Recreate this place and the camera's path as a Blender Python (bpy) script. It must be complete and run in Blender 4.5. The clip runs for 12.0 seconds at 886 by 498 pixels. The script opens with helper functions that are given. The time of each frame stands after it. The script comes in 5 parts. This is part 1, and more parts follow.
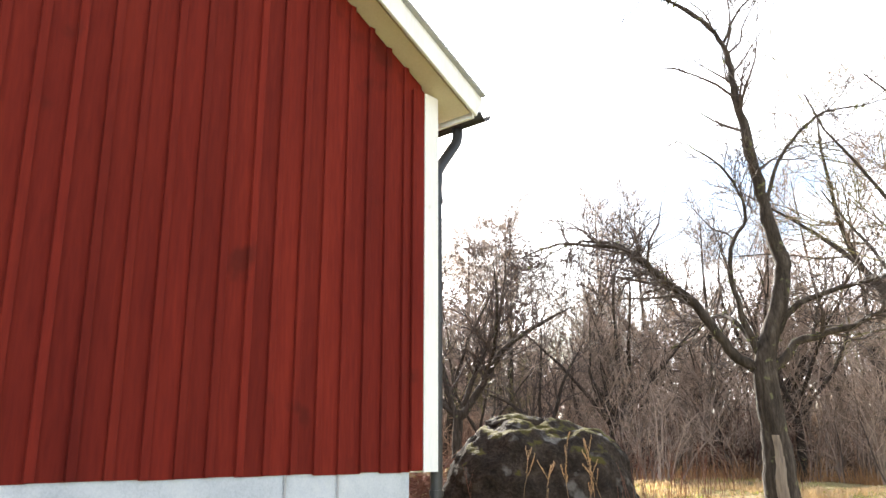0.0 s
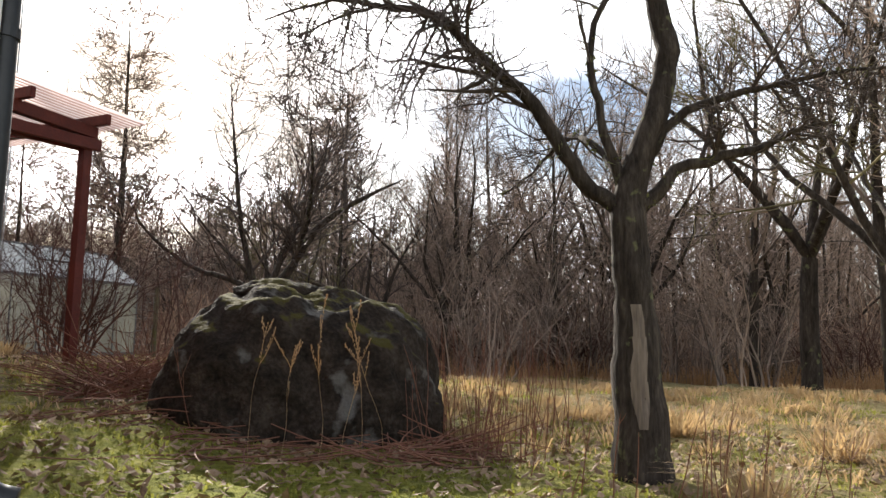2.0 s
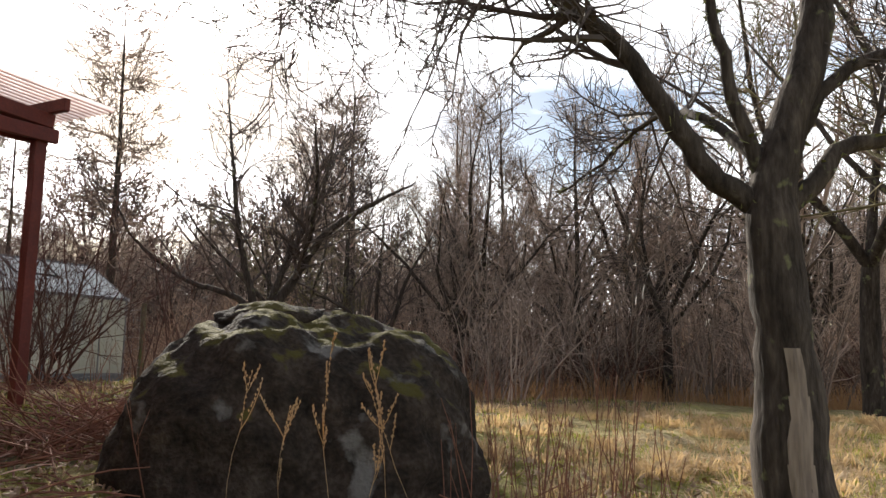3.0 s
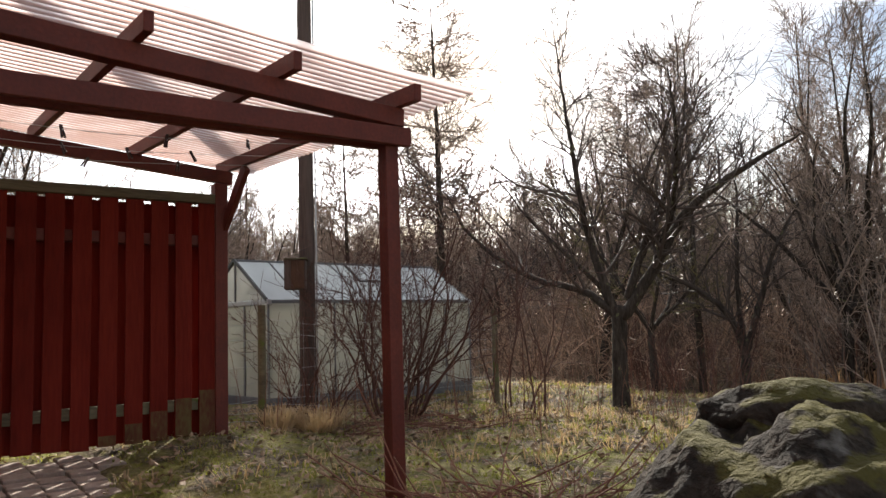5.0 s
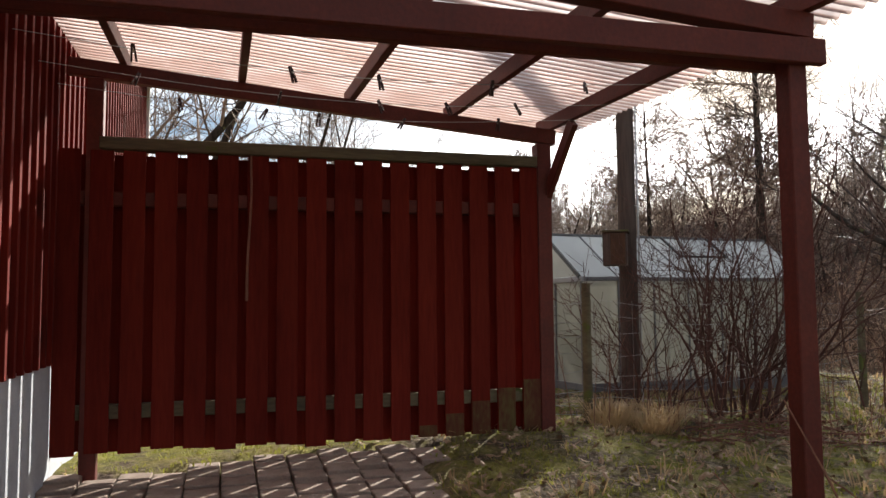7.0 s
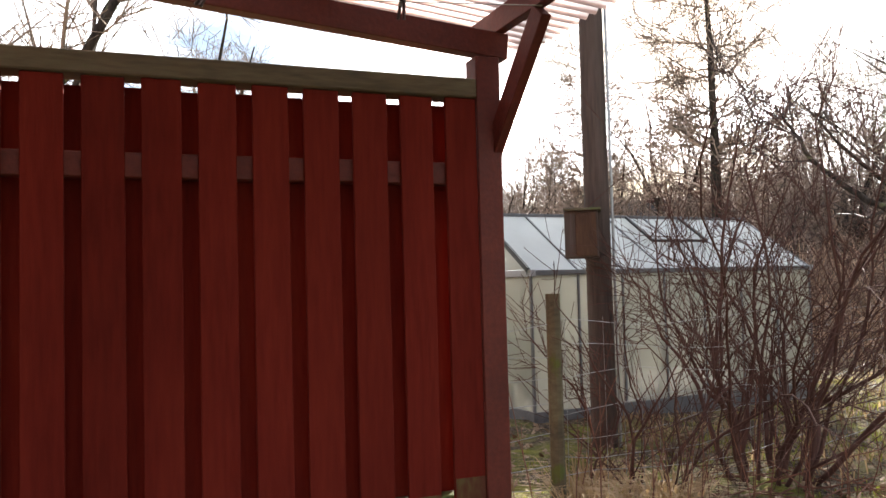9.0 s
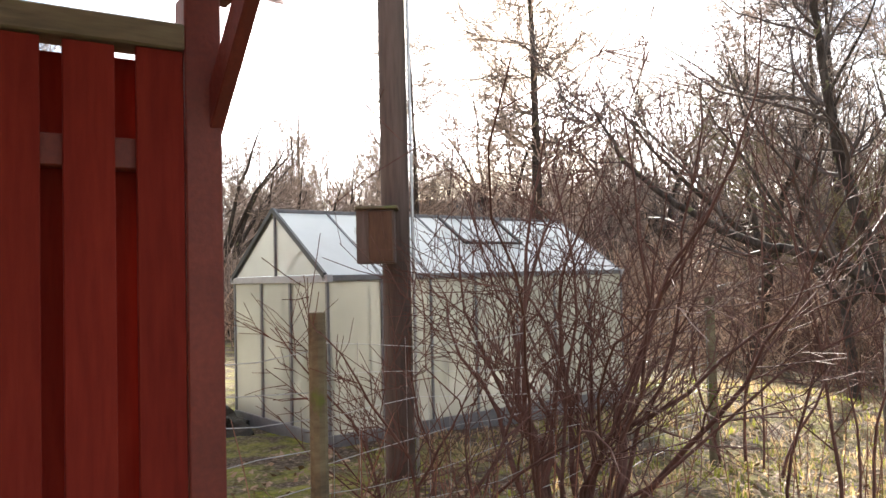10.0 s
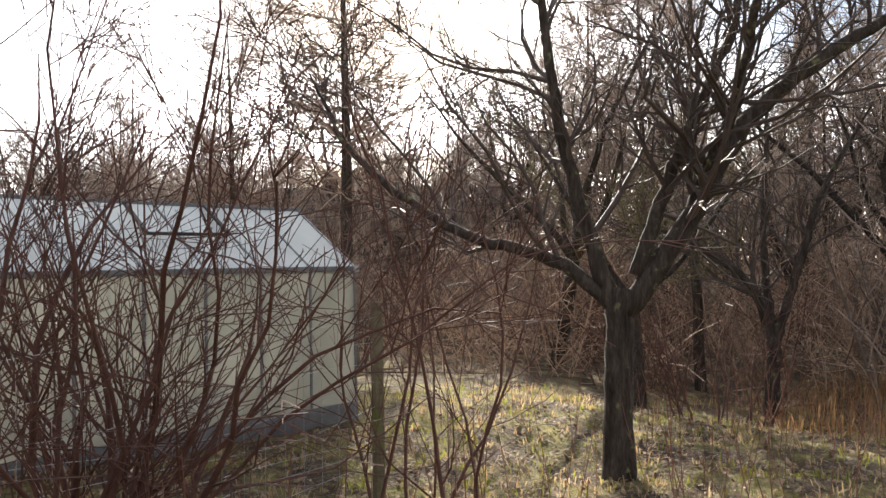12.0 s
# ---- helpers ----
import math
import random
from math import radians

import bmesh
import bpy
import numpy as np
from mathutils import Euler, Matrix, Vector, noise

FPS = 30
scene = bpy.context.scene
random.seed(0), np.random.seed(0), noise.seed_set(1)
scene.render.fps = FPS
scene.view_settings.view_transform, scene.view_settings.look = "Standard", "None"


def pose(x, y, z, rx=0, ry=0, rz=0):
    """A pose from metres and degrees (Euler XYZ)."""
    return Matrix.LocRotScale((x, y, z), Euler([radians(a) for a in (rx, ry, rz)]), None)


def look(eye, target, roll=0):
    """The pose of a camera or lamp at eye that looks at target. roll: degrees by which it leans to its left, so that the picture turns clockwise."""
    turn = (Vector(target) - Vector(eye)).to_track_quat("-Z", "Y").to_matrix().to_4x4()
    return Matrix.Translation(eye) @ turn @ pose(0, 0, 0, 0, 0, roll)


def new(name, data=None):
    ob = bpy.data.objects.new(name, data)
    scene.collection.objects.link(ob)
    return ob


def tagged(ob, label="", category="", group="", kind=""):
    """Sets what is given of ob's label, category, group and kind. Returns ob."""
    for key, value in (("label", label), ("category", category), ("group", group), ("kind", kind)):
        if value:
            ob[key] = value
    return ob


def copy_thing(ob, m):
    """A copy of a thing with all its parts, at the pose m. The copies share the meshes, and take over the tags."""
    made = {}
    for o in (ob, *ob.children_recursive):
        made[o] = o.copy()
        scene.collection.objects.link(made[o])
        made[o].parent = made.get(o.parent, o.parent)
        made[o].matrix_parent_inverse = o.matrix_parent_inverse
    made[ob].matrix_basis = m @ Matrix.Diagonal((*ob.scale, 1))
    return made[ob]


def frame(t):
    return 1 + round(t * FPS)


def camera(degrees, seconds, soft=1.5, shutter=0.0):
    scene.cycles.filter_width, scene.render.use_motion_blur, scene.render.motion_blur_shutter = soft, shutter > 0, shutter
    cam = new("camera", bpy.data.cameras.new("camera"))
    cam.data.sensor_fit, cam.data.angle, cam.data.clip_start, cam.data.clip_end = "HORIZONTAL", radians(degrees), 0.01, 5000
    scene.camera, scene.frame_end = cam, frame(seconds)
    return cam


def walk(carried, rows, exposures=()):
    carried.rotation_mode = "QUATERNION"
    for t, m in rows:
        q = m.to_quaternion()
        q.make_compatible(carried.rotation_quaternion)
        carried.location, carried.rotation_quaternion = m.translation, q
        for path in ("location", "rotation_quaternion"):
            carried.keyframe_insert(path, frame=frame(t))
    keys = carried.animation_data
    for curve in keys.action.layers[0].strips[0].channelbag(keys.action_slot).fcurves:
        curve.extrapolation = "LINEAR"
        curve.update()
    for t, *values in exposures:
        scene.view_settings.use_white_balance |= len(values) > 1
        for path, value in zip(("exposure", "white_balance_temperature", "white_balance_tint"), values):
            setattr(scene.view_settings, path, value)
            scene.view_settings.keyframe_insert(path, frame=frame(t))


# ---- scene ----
cam = camera(58.8, 12.0)
# time, eye, aim, lean
PATH = [
    (0, (1.165, 0.788, 1.019), (-0.117, 2.23, 1.506), -0.1),
    (0.5, (0.924, 1.469, 0.985), (-0.197, 3.062, 1.398), 0.0),
    (1, (0.714, 2.094, 0.945), (-0.35, 3.756, 1.242), 0.4),
    (1.5, (0.442, 2.792, 0.92), (-0.606, 4.48, 1.135), 0.4),
    (2, (0.045, 3.50, 0.855), (-0.981, 5.203, 1.108), 1.0),
    (2.5, (-0.375, 4.10, 0.92), (-1.386, 5.803, 1.19), 1.2),
    (2.7, (-0.53, 4.31, 0.975), (-1.548, 6.009, 1.252), 1.2),
    (4.3, (-2.484, 5.26, 1.461), (-3.8, 6.756, 1.638), -1.8),
    (4.5, (-2.605, 5.384, 1.515), (-4.011, 6.794, 1.705), -1.7),
    (5, (-2.79, 5.506, 1.611), (-4.387, 6.694, 1.805), -1.7),
    (5.5, (-2.848, 5.519, 1.592), (-4.604, 6.456, 1.789), -1.1),
    (6, (-3.026, 5.564, 1.624), (-4.881, 6.288, 1.807), -0.5),
    (6.5, (-3.421, 5.58, 1.614), (-5.325, 6.161, 1.801), -0.2),
    (6.7, (-3.57, 5.60, 1.628), (-5.48, 6.148, 1.79), -0.2),
    (8.3, (-5.645, 6.232, 1.876), (-7.558, 6.79, 1.98), -1.6),
    (8.5, (-5.847, 6.35, 1.906), (-7.754, 6.943, 2.006), -1.8),
    (9, (-6.25, 6.608, 1.923), (-8.118, 7.316, 2.014), -1.5),
    (9.5, (-6.625, 6.917, 1.915), (-8.387, 7.86, 1.999), -1.7),
    (10, (-6.848, 7.278, 1.998), (-8.53, 8.359, 2.07), -1.4),
    (10.5, (-7.02, 7.793, 2.0), (-8.607, 9.008, 2.07), -1.2),
    (11, (-6.985, 8.38, 2.01), (-8.544, 9.632, 2.07), -1.2),
    (11.5, (-6.870, 8.930, 2.020), (-8.440, 10.168, 2.077), -1.1),
    (12, (-6.780, 9.380, 2.030), (-8.293, 10.687, 2.072), -1.0),
]
walk(cam, [(t, look(eye, target, roll)) for t, eye, target, roll in PATH],
     exposures=[(0, 2.45), (0.5, 1.35), (1.2, 1.25), (2.0, 1.25), (2.7, 1.25), (4.5, 1.2), (6.0, 1.02), (6.7, 0.92), (8.3, 1.4), (9.0, 1.9), (9.5, 2.35), (10.0, 2.35), (11.0, 2.1), (12.0, 1.7)])

# ---- world and sun ----
SUN_AZ, SUN_EL = 141.8, 25.5
world = bpy.data.worlds.new("sky")
scene.world = world
world.use_nodes = True
wt = world.node_tree
wt.nodes.clear()
sky = wt.nodes.new("ShaderNodeTexSky")
sky.sky_type, sky.sun_disc = "NISHITA", False
sky.sun_elevation, sky.sun_rotation = radians(SUN_EL), radians(90 - SUN_AZ)
sky.air_density, sky.dust_density = 1.0, 1.0
wcoord = wt.nodes.new("ShaderNodeTexCoord")
wmap = wt.nodes.new("ShaderNodeMapping")
wmap.inputs["Scale"].default_value = (1.0, 1.0, 3.2)
wnoise = wt.nodes.new("ShaderNodeTexNoise")
wnoise.inputs["Scale"].default_value, wnoise.inputs["Detail"].default_value = 2.1, 6.0
wramp = wt.nodes.new("ShaderNodeValToRGB")
wramp.color_ramp.elements[0].position, wramp.color_ramp.elements[1].position = 0.41, 0.56
wmix = wt.nodes.new("ShaderNodeMix")
wmix.data_type = "RGBA"
whaze = wt.nodes.new("ShaderNodeHueSaturation")
whaze.inputs["Saturation"].default_value, whaze.inputs["Value"].default_value = 0.12, 1.25
wt.links.new(sky.outputs["Color"], whaze.inputs["Color"])
wt.links.new(whaze.outputs["Color"], wmix.inputs["B"])
wbg = wt.nodes.new("ShaderNodeBackground")
wbg.inputs["Strength"].default_value = 0.13
wout = wt.nodes.new("ShaderNodeOutputWorld")
wt.links.new(wcoord.outputs["Generated"], wmap.inputs["Vector"])
wt.links.new(wmap.outputs["Vector"], wnoise.inputs["Vector"])
wt.links.new(wnoise.outputs["Fac"], wramp.inputs["Fac"])
wt.links.new(wramp.outputs["Color"], wmix.inputs["Factor"])
wgap = wt.nodes.new("ShaderNodeHueSaturation")
wgap.inputs["Saturation"].default_value, wgap.inputs["Value"].default_value = 1.2, 0.42
wt.links.new(sky.outputs["Color"], wgap.inputs["Color"])
wt.links.new(wgap.outputs["Color"], wmix.inputs["A"])
wt.links.new(wmix.outputs["Result"], wbg.inputs["Color"])
wt.links.new(wbg.outputs["Background"], wout.inputs["Surface"])
lamp = bpy.data.lights.new("sun", "SUN")
lamp.energy, lamp.angle, lamp.color = 5.0, radians(0.6), (1.0, 0.93, 0.82)
sun = new("sun", lamp)
toward = Vector((math.cos(radians(SUN_AZ)) * math.cos(radians(SUN_EL)), math.sin(radians(SUN_AZ)) * math.cos(radians(SUN_EL)), math.sin(radians(SUN_EL))))
sun.matrix_world = look(toward * 60, (0, 0, 0))


# ---- materials ----
def material(name, colours, scale=6.0, rough=0.8, bump=0.2, fine=60.0, stretch=(1, 1, 1), metal=0.0, spots=None, vary=0.0, translucent=None, alpha=None, spec=0.4):
    """Noise-blended paint or growth: colours is a list of 2 to 4 tones; spots a (colour, scale, threshold) layer."""
    m = bpy.data.materials.new(name)
    m.use_nodes = True
    t = m.node_tree
    p = t.nodes["Principled BSDF"]
    c = t.nodes.new("ShaderNodeTexCoord")
    mp = t.nodes.new("ShaderNodeMapping")
    mp.inputs["Scale"].default_value = stretch
    t.links.new(c.outputs["Object"], mp.inputs["Vector"])
    n1 = t.nodes.new("ShaderNodeTexNoise")
    n1.inputs["Scale"].default_value, n1.inputs["Detail"].default_value, n1.inputs["Roughness"].default_value = scale, 8.0, 0.62
    n2 = t.nodes.new("ShaderNodeTexNoise")
    n2.inputs["Scale"].default_value, n2.inputs["Detail"].default_value = fine, 4.0
    t.links.new(mp.outputs["Vector"], n1.inputs["Vector"])
    t.links.new(mp.outputs["Vector"], n2.inputs["Vector"])
    mixf = t.nodes.new("ShaderNodeMath")
    mixf.operation = "MULTIPLY_ADD"
    mixf.inputs[1].default_value = 0.35
    t.links.new(n2.outputs["Fac"], mixf.inputs[0])
    sc = t.nodes.new("ShaderNodeMath")
    sc.operation = "MULTIPLY"
    sc.inputs[1].default_value = 0.65
    t.links.new(n1.outputs["Fac"], sc.inputs[0])
    t.links.new(sc.outputs[0], mixf.inputs[2])
    ramp = t.nodes.new("ShaderNodeValToRGB")
    els = ramp.color_ramp.elements
    k = len(colours)
    els[0].position, els[0].color = 0.34, (*colours[0], 1)
    els[1].position, els[1].color = 0.66, (*colours[-1], 1)
    for i in range(1, k - 1):
        e = els.new(0.34 + 0.32 * i / (k - 1))
        e.color = (*colours[i], 1)
    t.links.new(mixf.outputs[0], ramp.inputs["Fac"])
    col = ramp.outputs["Color"]
    if spots:
        n3 = t.nodes.new("ShaderNodeTexNoise")
        n3.inputs["Scale"].default_value, n3.inputs["Detail"].default_value = spots[1], 7.0
        t.links.new(c.outputs["Object"], n3.inputs["Vector"])
        r3 = t.nodes.new("ShaderNodeValToRGB")
        r3.color_ramp.elements[0].position, r3.color_ramp.elements[1].position = spots[2], spots[2] + 0.07
        t.links.new(n3.outputs["Fac"], r3.inputs["Fac"])
        mx = t.nodes.new("ShaderNodeMix")
        mx.data_type = "RGBA"
        mx.inputs["B"].default_value = (*spots[0], 1)
        t.links.new(r3.outputs["Color"], mx.inputs["Factor"])
        t.links.new(col, mx.inputs["A"])
        col = mx.outputs["Result"]
    if vary:
        info = t.nodes.new("ShaderNodeObjectInfo")
        mr = t.nodes.new("ShaderNodeMapRange")
        mr.inputs["To Min"].default_value, mr.inputs["To Max"].default_value = 1 - vary, 1 + vary
        t.links.new(info.outputs["Random"], mr.inputs["Value"])
        hv = t.nodes.new("ShaderNodeHueSaturation")
        t.links.new(mr.outputs["Result"], hv.inputs["Value"])
        t.links.new(col, hv.inputs["Color"])
        col = hv.outputs["Color"]
    t.links.new(col, p.inputs["Base Color"])
    p.inputs["Roughness"].default_value, p.inputs["Metallic"].default_value = rough, metal
    p.inputs["Specular IOR Level"].default_value = spec
    if bump:
        b = t.nodes.new("ShaderNodeBump")
        b.inputs["Strength"].default_value, b.inputs["Distance"].default_value = bump, 0.02
        t.links.new(mixf.outputs[0], b.inputs["Height"])
        t.links.new(b.outputs["Normal"], p.inputs["Normal"])
    if translucent:
        out = t.nodes["Material Output"]
        tr = t.nodes.new("ShaderNodeBsdfTranslucent")
        tr.inputs["Color"].default_value = (*translucent[0], 1)
        ms = t.nodes.new("ShaderNodeMixShader")
        ms.inputs["Fac"].default_value = translucent[1]
        t.links.new(p.outputs["BSDF"], ms.inputs[1])
        t.links.new(tr.outputs["BSDF"], ms.inputs[2])
        t.links.new(ms.outputs["Shader"], out.inputs["Surface"])
    return m


RED = material("falu_red_boards", [(0.095, 0.0085, 0.0055), (0.13, 0.0125, 0.0075), (0.17, 0.018, 0.01)], 3.0, 0.85, 0.3, 45, (1, 1, 0.12), spots=((0.085, 0.01, 0.006), 2.2, 0.64), vary=0.12, spec=0.15)
RED_FENCE = material("red_fence_paint", [(0.09, 0.01, 0.0065), (0.13, 0.015, 0.0095), (0.165, 0.021, 0.0125)], 3.0, 0.85, 0.3, 45, (1, 1, 0.12), vary=0.1, spec=0.1)
RED_BEAM = material("red_stained_timber", [(0.075, 0.012, 0.008), (0.11, 0.017, 0.01), (0.15, 0.025, 0.014)], 3.0, 0.6, 0.25, 50, (1, 1, 1))
MOSSY_FENCE = material("mossy_red_board", [(0.085, 0.016, 0.01), (0.1, 0.045, 0.018), (0.115, 0.09, 0.03)], 5.0, 0.9, 0.3, 40, (1, 1, 0.4))
BROWN_BOARD = material("brown_stained_board", [(0.05, 0.025, 0.014), (0.09, 0.045, 0.025), (0.13, 0.07, 0.04)], 4.0, 0.85, 0.3, 50, (1, 1, 0.15))
GREY_WOOD = material("weathered_wood", [(0.06, 0.05, 0.035), (0.12, 0.1, 0.06), (0.17, 0.15, 0.09)], 4.0, 0.9, 0.4, 60, (1, 0.15, 1), spots=((0.1, 0.12, 0.03), 5.0, 0.62))
WHITE = material("white_painted_wood", [(0.68, 0.68, 0.67), (0.78, 0.78, 0.77), (0.82, 0.82, 0.81)], 3.0, 0.6, 0.15, 60, (1, 1, 0.15), spots=((0.55, 0.54, 0.5), 6.0, 0.68))
# white plaster, with the bluish cast of its shaded side mixed into the tones
PLASTER = material("shade_tinted_white_plaster", [(0.38, 0.41, 0.46), (0.48, 0.51, 0.56), (0.56, 0.58, 0.61)], 4.0, 0.9, 0.35, 90, spots=((0.5, 0.5, 0.47), 2.4, 0.66))
SOFFIT = material("cream_soffit_boards", [(0.6, 0.52, 0.38), (0.7, 0.62, 0.48)], 3.0, 0.7, 0.1)
ROOFING = material("dark_roofing", [(0.03, 0.03, 0.032), (0.05, 0.05, 0.052)], 8.0, 0.8, 0.3)
BLACK = material("black_painted_metal", [(0.012, 0.012, 0.013), (0.025, 0.025, 0.027)], 6.0, 0.4, 0.08, spec=0.5)
GREY = material("grey_vent_metal", [(0.3, 0.3, 0.31), (0.38, 0.38, 0.39)], 10.0, 0.5, 0.05)
# darker copy of the vent grey; shade between the slats is in the colour
DARKGREY = material("shaded_louvre_metal", [(0.12, 0.12, 0.13), (0.17, 0.17, 0.18)], 10.0, 0.5, 0.05)
ROCK = material("lichen_granite", [(0.012, 0.01, 0.008), (0.036, 0.028, 0.022), (0.08, 0.064, 0.05)], 5.0, 0.95, 1.0, 34, spots=((0.14, 0.132, 0.12), 3.5, 0.6), spec=0.1)
BARK = material("apple_bark", [(0.015, 0.011, 0.009), (0.045, 0.035, 0.028), (0.095, 0.076, 0.062)], 16.0, 0.95, 1.0, 60, (1, 1, 0.22), spots=((0.14, 0.14, 0.07), 9.0, 0.62), spec=0.2)
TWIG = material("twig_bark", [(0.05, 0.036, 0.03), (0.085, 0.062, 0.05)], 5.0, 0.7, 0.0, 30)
# paler than near twigs: haze and backlight of the wood put into the colour
HAZED_TWIG = material("hazed_twig_bark", [(0.21, 0.155, 0.125), (0.38, 0.29, 0.23)], 0.7, 0.85, 0.0, 6, vary=0.25)


def vary_by_stem(m, low, high):
    """Each separate stem of a joined mesh takes its own tone."""
    t = m.node_tree
    p = t.nodes["Principled BSDF"]
    old = p.inputs["Base Color"].links[0].from_socket
    geo = t.nodes.new("ShaderNodeNewGeometry")
    mr = t.nodes.new("ShaderNodeMapRange")
    mr.inputs["To Min"].default_value, mr.inputs["To Max"].default_value = low, high
    t.links.new(geo.outputs["Random Per Island"], mr.inputs["Value"])
    hv = t.nodes.new("ShaderNodeHueSaturation")
    t.links.new(mr.outputs["Result"], hv.inputs["Value"])
    t.links.new(old, hv.inputs["Color"])
    t.links.new(hv.outputs["Color"], p.inputs["Base Color"])


vary_by_stem(HAZED_TWIG, 0.3, 1.5)
# scrub lightened likewise, its colour carrying the hazy glow of the backlit wood
HAZED_SCRUB = material("hazed_scrub_bark", [(0.25, 0.16, 0.11), (0.5, 0.35, 0.25)], 0.7, 0.85, 0.0, 6)
vary_by_stem(HAZED_SCRUB, 0.25, 1.6)
MOSSY_BARK = material("mossy_twig_bark", [(0.1, 0.085, 0.04), (0.2, 0.17, 0.08)], 3.0, 0.9, 0.0, 20)
vary_by_stem(MOSSY_BARK, 0.5, 1.4)
RED_TWIG = material("reddish_twig_bark", [(0.07, 0.034, 0.027), (0.13, 0.065, 0.05)], 5.0, 0.75, 0.0, 30, spec=0.2)
LICHEN = material("lichen_tufts", [(0.1, 0.1, 0.035), (0.2, 0.2, 0.08)], 30.0, 1.0, 0.0)
BAREWOOD = material("bare_wound_wood", [(0.05, 0.037, 0.03), (0.14, 0.108, 0.085), (0.29, 0.23, 0.18)], 7.0, 0.85, 0.4, 50, (1, 1, 0.1))
POLE = material("creosoted_pole", [(0.05, 0.035, 0.028), (0.09, 0.062, 0.05), (0.13, 0.09, 0.075)], 4.0, 0.85, 0.4, 50, (1, 1, 0.08))
PAVER = material("concrete_paver", [(0.2, 0.15, 0.12), (0.3, 0.23, 0.19), (0.36, 0.29, 0.24)], 7.0, 0.9, 0.4, 70, vary=0.12, spots=((0.1, 0.1, 0.05), 3.0, 0.62))
STEEL = material("galvanised_wire", [(0.3, 0.3, 0.3), (0.45, 0.45, 0.45)], 9.0, 0.4, 0.0, metal=0.8)
ALU = material("aluminium_frame", [(0.12, 0.12, 0.13), (0.2, 0.2, 0.2)], 9.0, 0.45, 0.0, metal=0.3)
DRY = material("dead_brown_stalks", [(0.13, 0.055, 0.036), (0.27, 0.125, 0.08)], 3.0, 0.8, 0.0)
STRAW = material("dry_straw_grass", [(0.25, 0.165, 0.1), (0.38, 0.275, 0.175), (0.52, 0.42, 0.3)], 1.2, 0.85, 0.0, 5, translucent=((0.55, 0.38, 0.18), 0.45))
RUST = material("rusty_dead_stalks", [(0.24, 0.125, 0.06), (0.42, 0.25, 0.13)], 1.2, 0.85, 0.0, 5, translucent=((0.5, 0.3, 0.14), 0.4))
GREEN = material("spring_grass_blades", [(0.12, 0.13, 0.022), (0.2, 0.205, 0.038), (0.32, 0.28, 0.085)], 1.0, 0.8, 0.0, 5, translucent=((0.32, 0.32, 0.06), 0.4))
LEAFLITTER = material("fallen_leaves", [(0.12, 0.07, 0.04), (0.26, 0.17, 0.1), (0.36, 0.27, 0.18)], 4.0, 0.8, 0.0)
FARHOUSE = material("brown_far_house", [(0.09, 0.04, 0.035), (0.14, 0.06, 0.05)], 2.0, 0.9, 0.0)
CLOD = material("dark_soil", [(0.02, 0.017, 0.013), (0.05, 0.042, 0.03)], 9.0, 1.0, 0.8)
SPRUCE = material("conifer_needles", [(0.03, 0.045, 0.02), (0.06, 0.075, 0.03)], 3.0, 0.9, 0.0)
PLASTIC = material("clothes_peg_plastic", [(0.03, 0.02, 0.02), (0.07, 0.04, 0.04)], 9.0, 0.5, 0.0)
ORANGE = material("orange_plastic", [(0.7, 0.3, 0.03), (0.8, 0.38, 0.05)], 9.0, 0.5, 0.0)
GREENBAG = material("green_sack", [(0.03, 0.16, 0.08), (0.05, 0.24, 0.12)], 9.0, 0.6, 0.0)


def sheet_material(name, tint, through_amount, rough, clear_amount):
    m = bpy.data.materials.new(name)
    m.use_nodes = True
    t = m.node_tree
    p = t.nodes["Principled BSDF"]
    c = t.nodes.new("ShaderNodeTexCoord")
    n = t.nodes.new("ShaderNodeTexNoise")
    n.inputs["Scale"].default_value, n.inputs["Detail"].default_value = 2.5, 6.0
    t.links.new(c.outputs["Object"], n.inputs["Vector"])
    r = t.nodes.new("ShaderNodeValToRGB")
    r.color_ramp.elements[0].color = (*[v * 0.75 for v in tint], 1)
    r.color_ramp.elements[1].color = (*tint, 1)
    t.links.new(n.outputs["Fac"], r.inputs["Fac"])
    t.links.new(r.outputs["Color"], p.inputs["Base Color"])
    p.inputs["Roughness"].default_value = rough
    tr = t.nodes.new("ShaderNodeBsdfTranslucent")
    t.links.new(r.outputs["Color"], tr.inputs["Color"])
    ms = t.nodes.new("ShaderNodeMixShader")
    ms.inputs["Fac"].default_value = through_amount
    t.links.new(p.outputs["BSDF"], ms.inputs[1])
    t.links.new(tr.outputs["BSDF"], ms.inputs[2])
    tp = t.nodes.new("ShaderNodeBsdfTransparent")
    tp.inputs["Color"].default_value = (0.97, 0.95, 0.94, 1)
    m2 = t.nodes.new("ShaderNodeMixShader")
    m2.inputs["Fac"].default_value = clear_amount
    t.links.new(ms.outputs["Shader"], m2.inputs[1])
    t.links.new(tp.outputs["BSDF"], m2.inputs[2])
    t.links.new(m2.outputs["Shader"], t.nodes["Material Output"].inputs["Surface"])
    return m


CORRUGATED = sheet_material("pink_translucent_sheet", (0.95, 0.88, 0.88), 0.88, 0.35, 0.38)


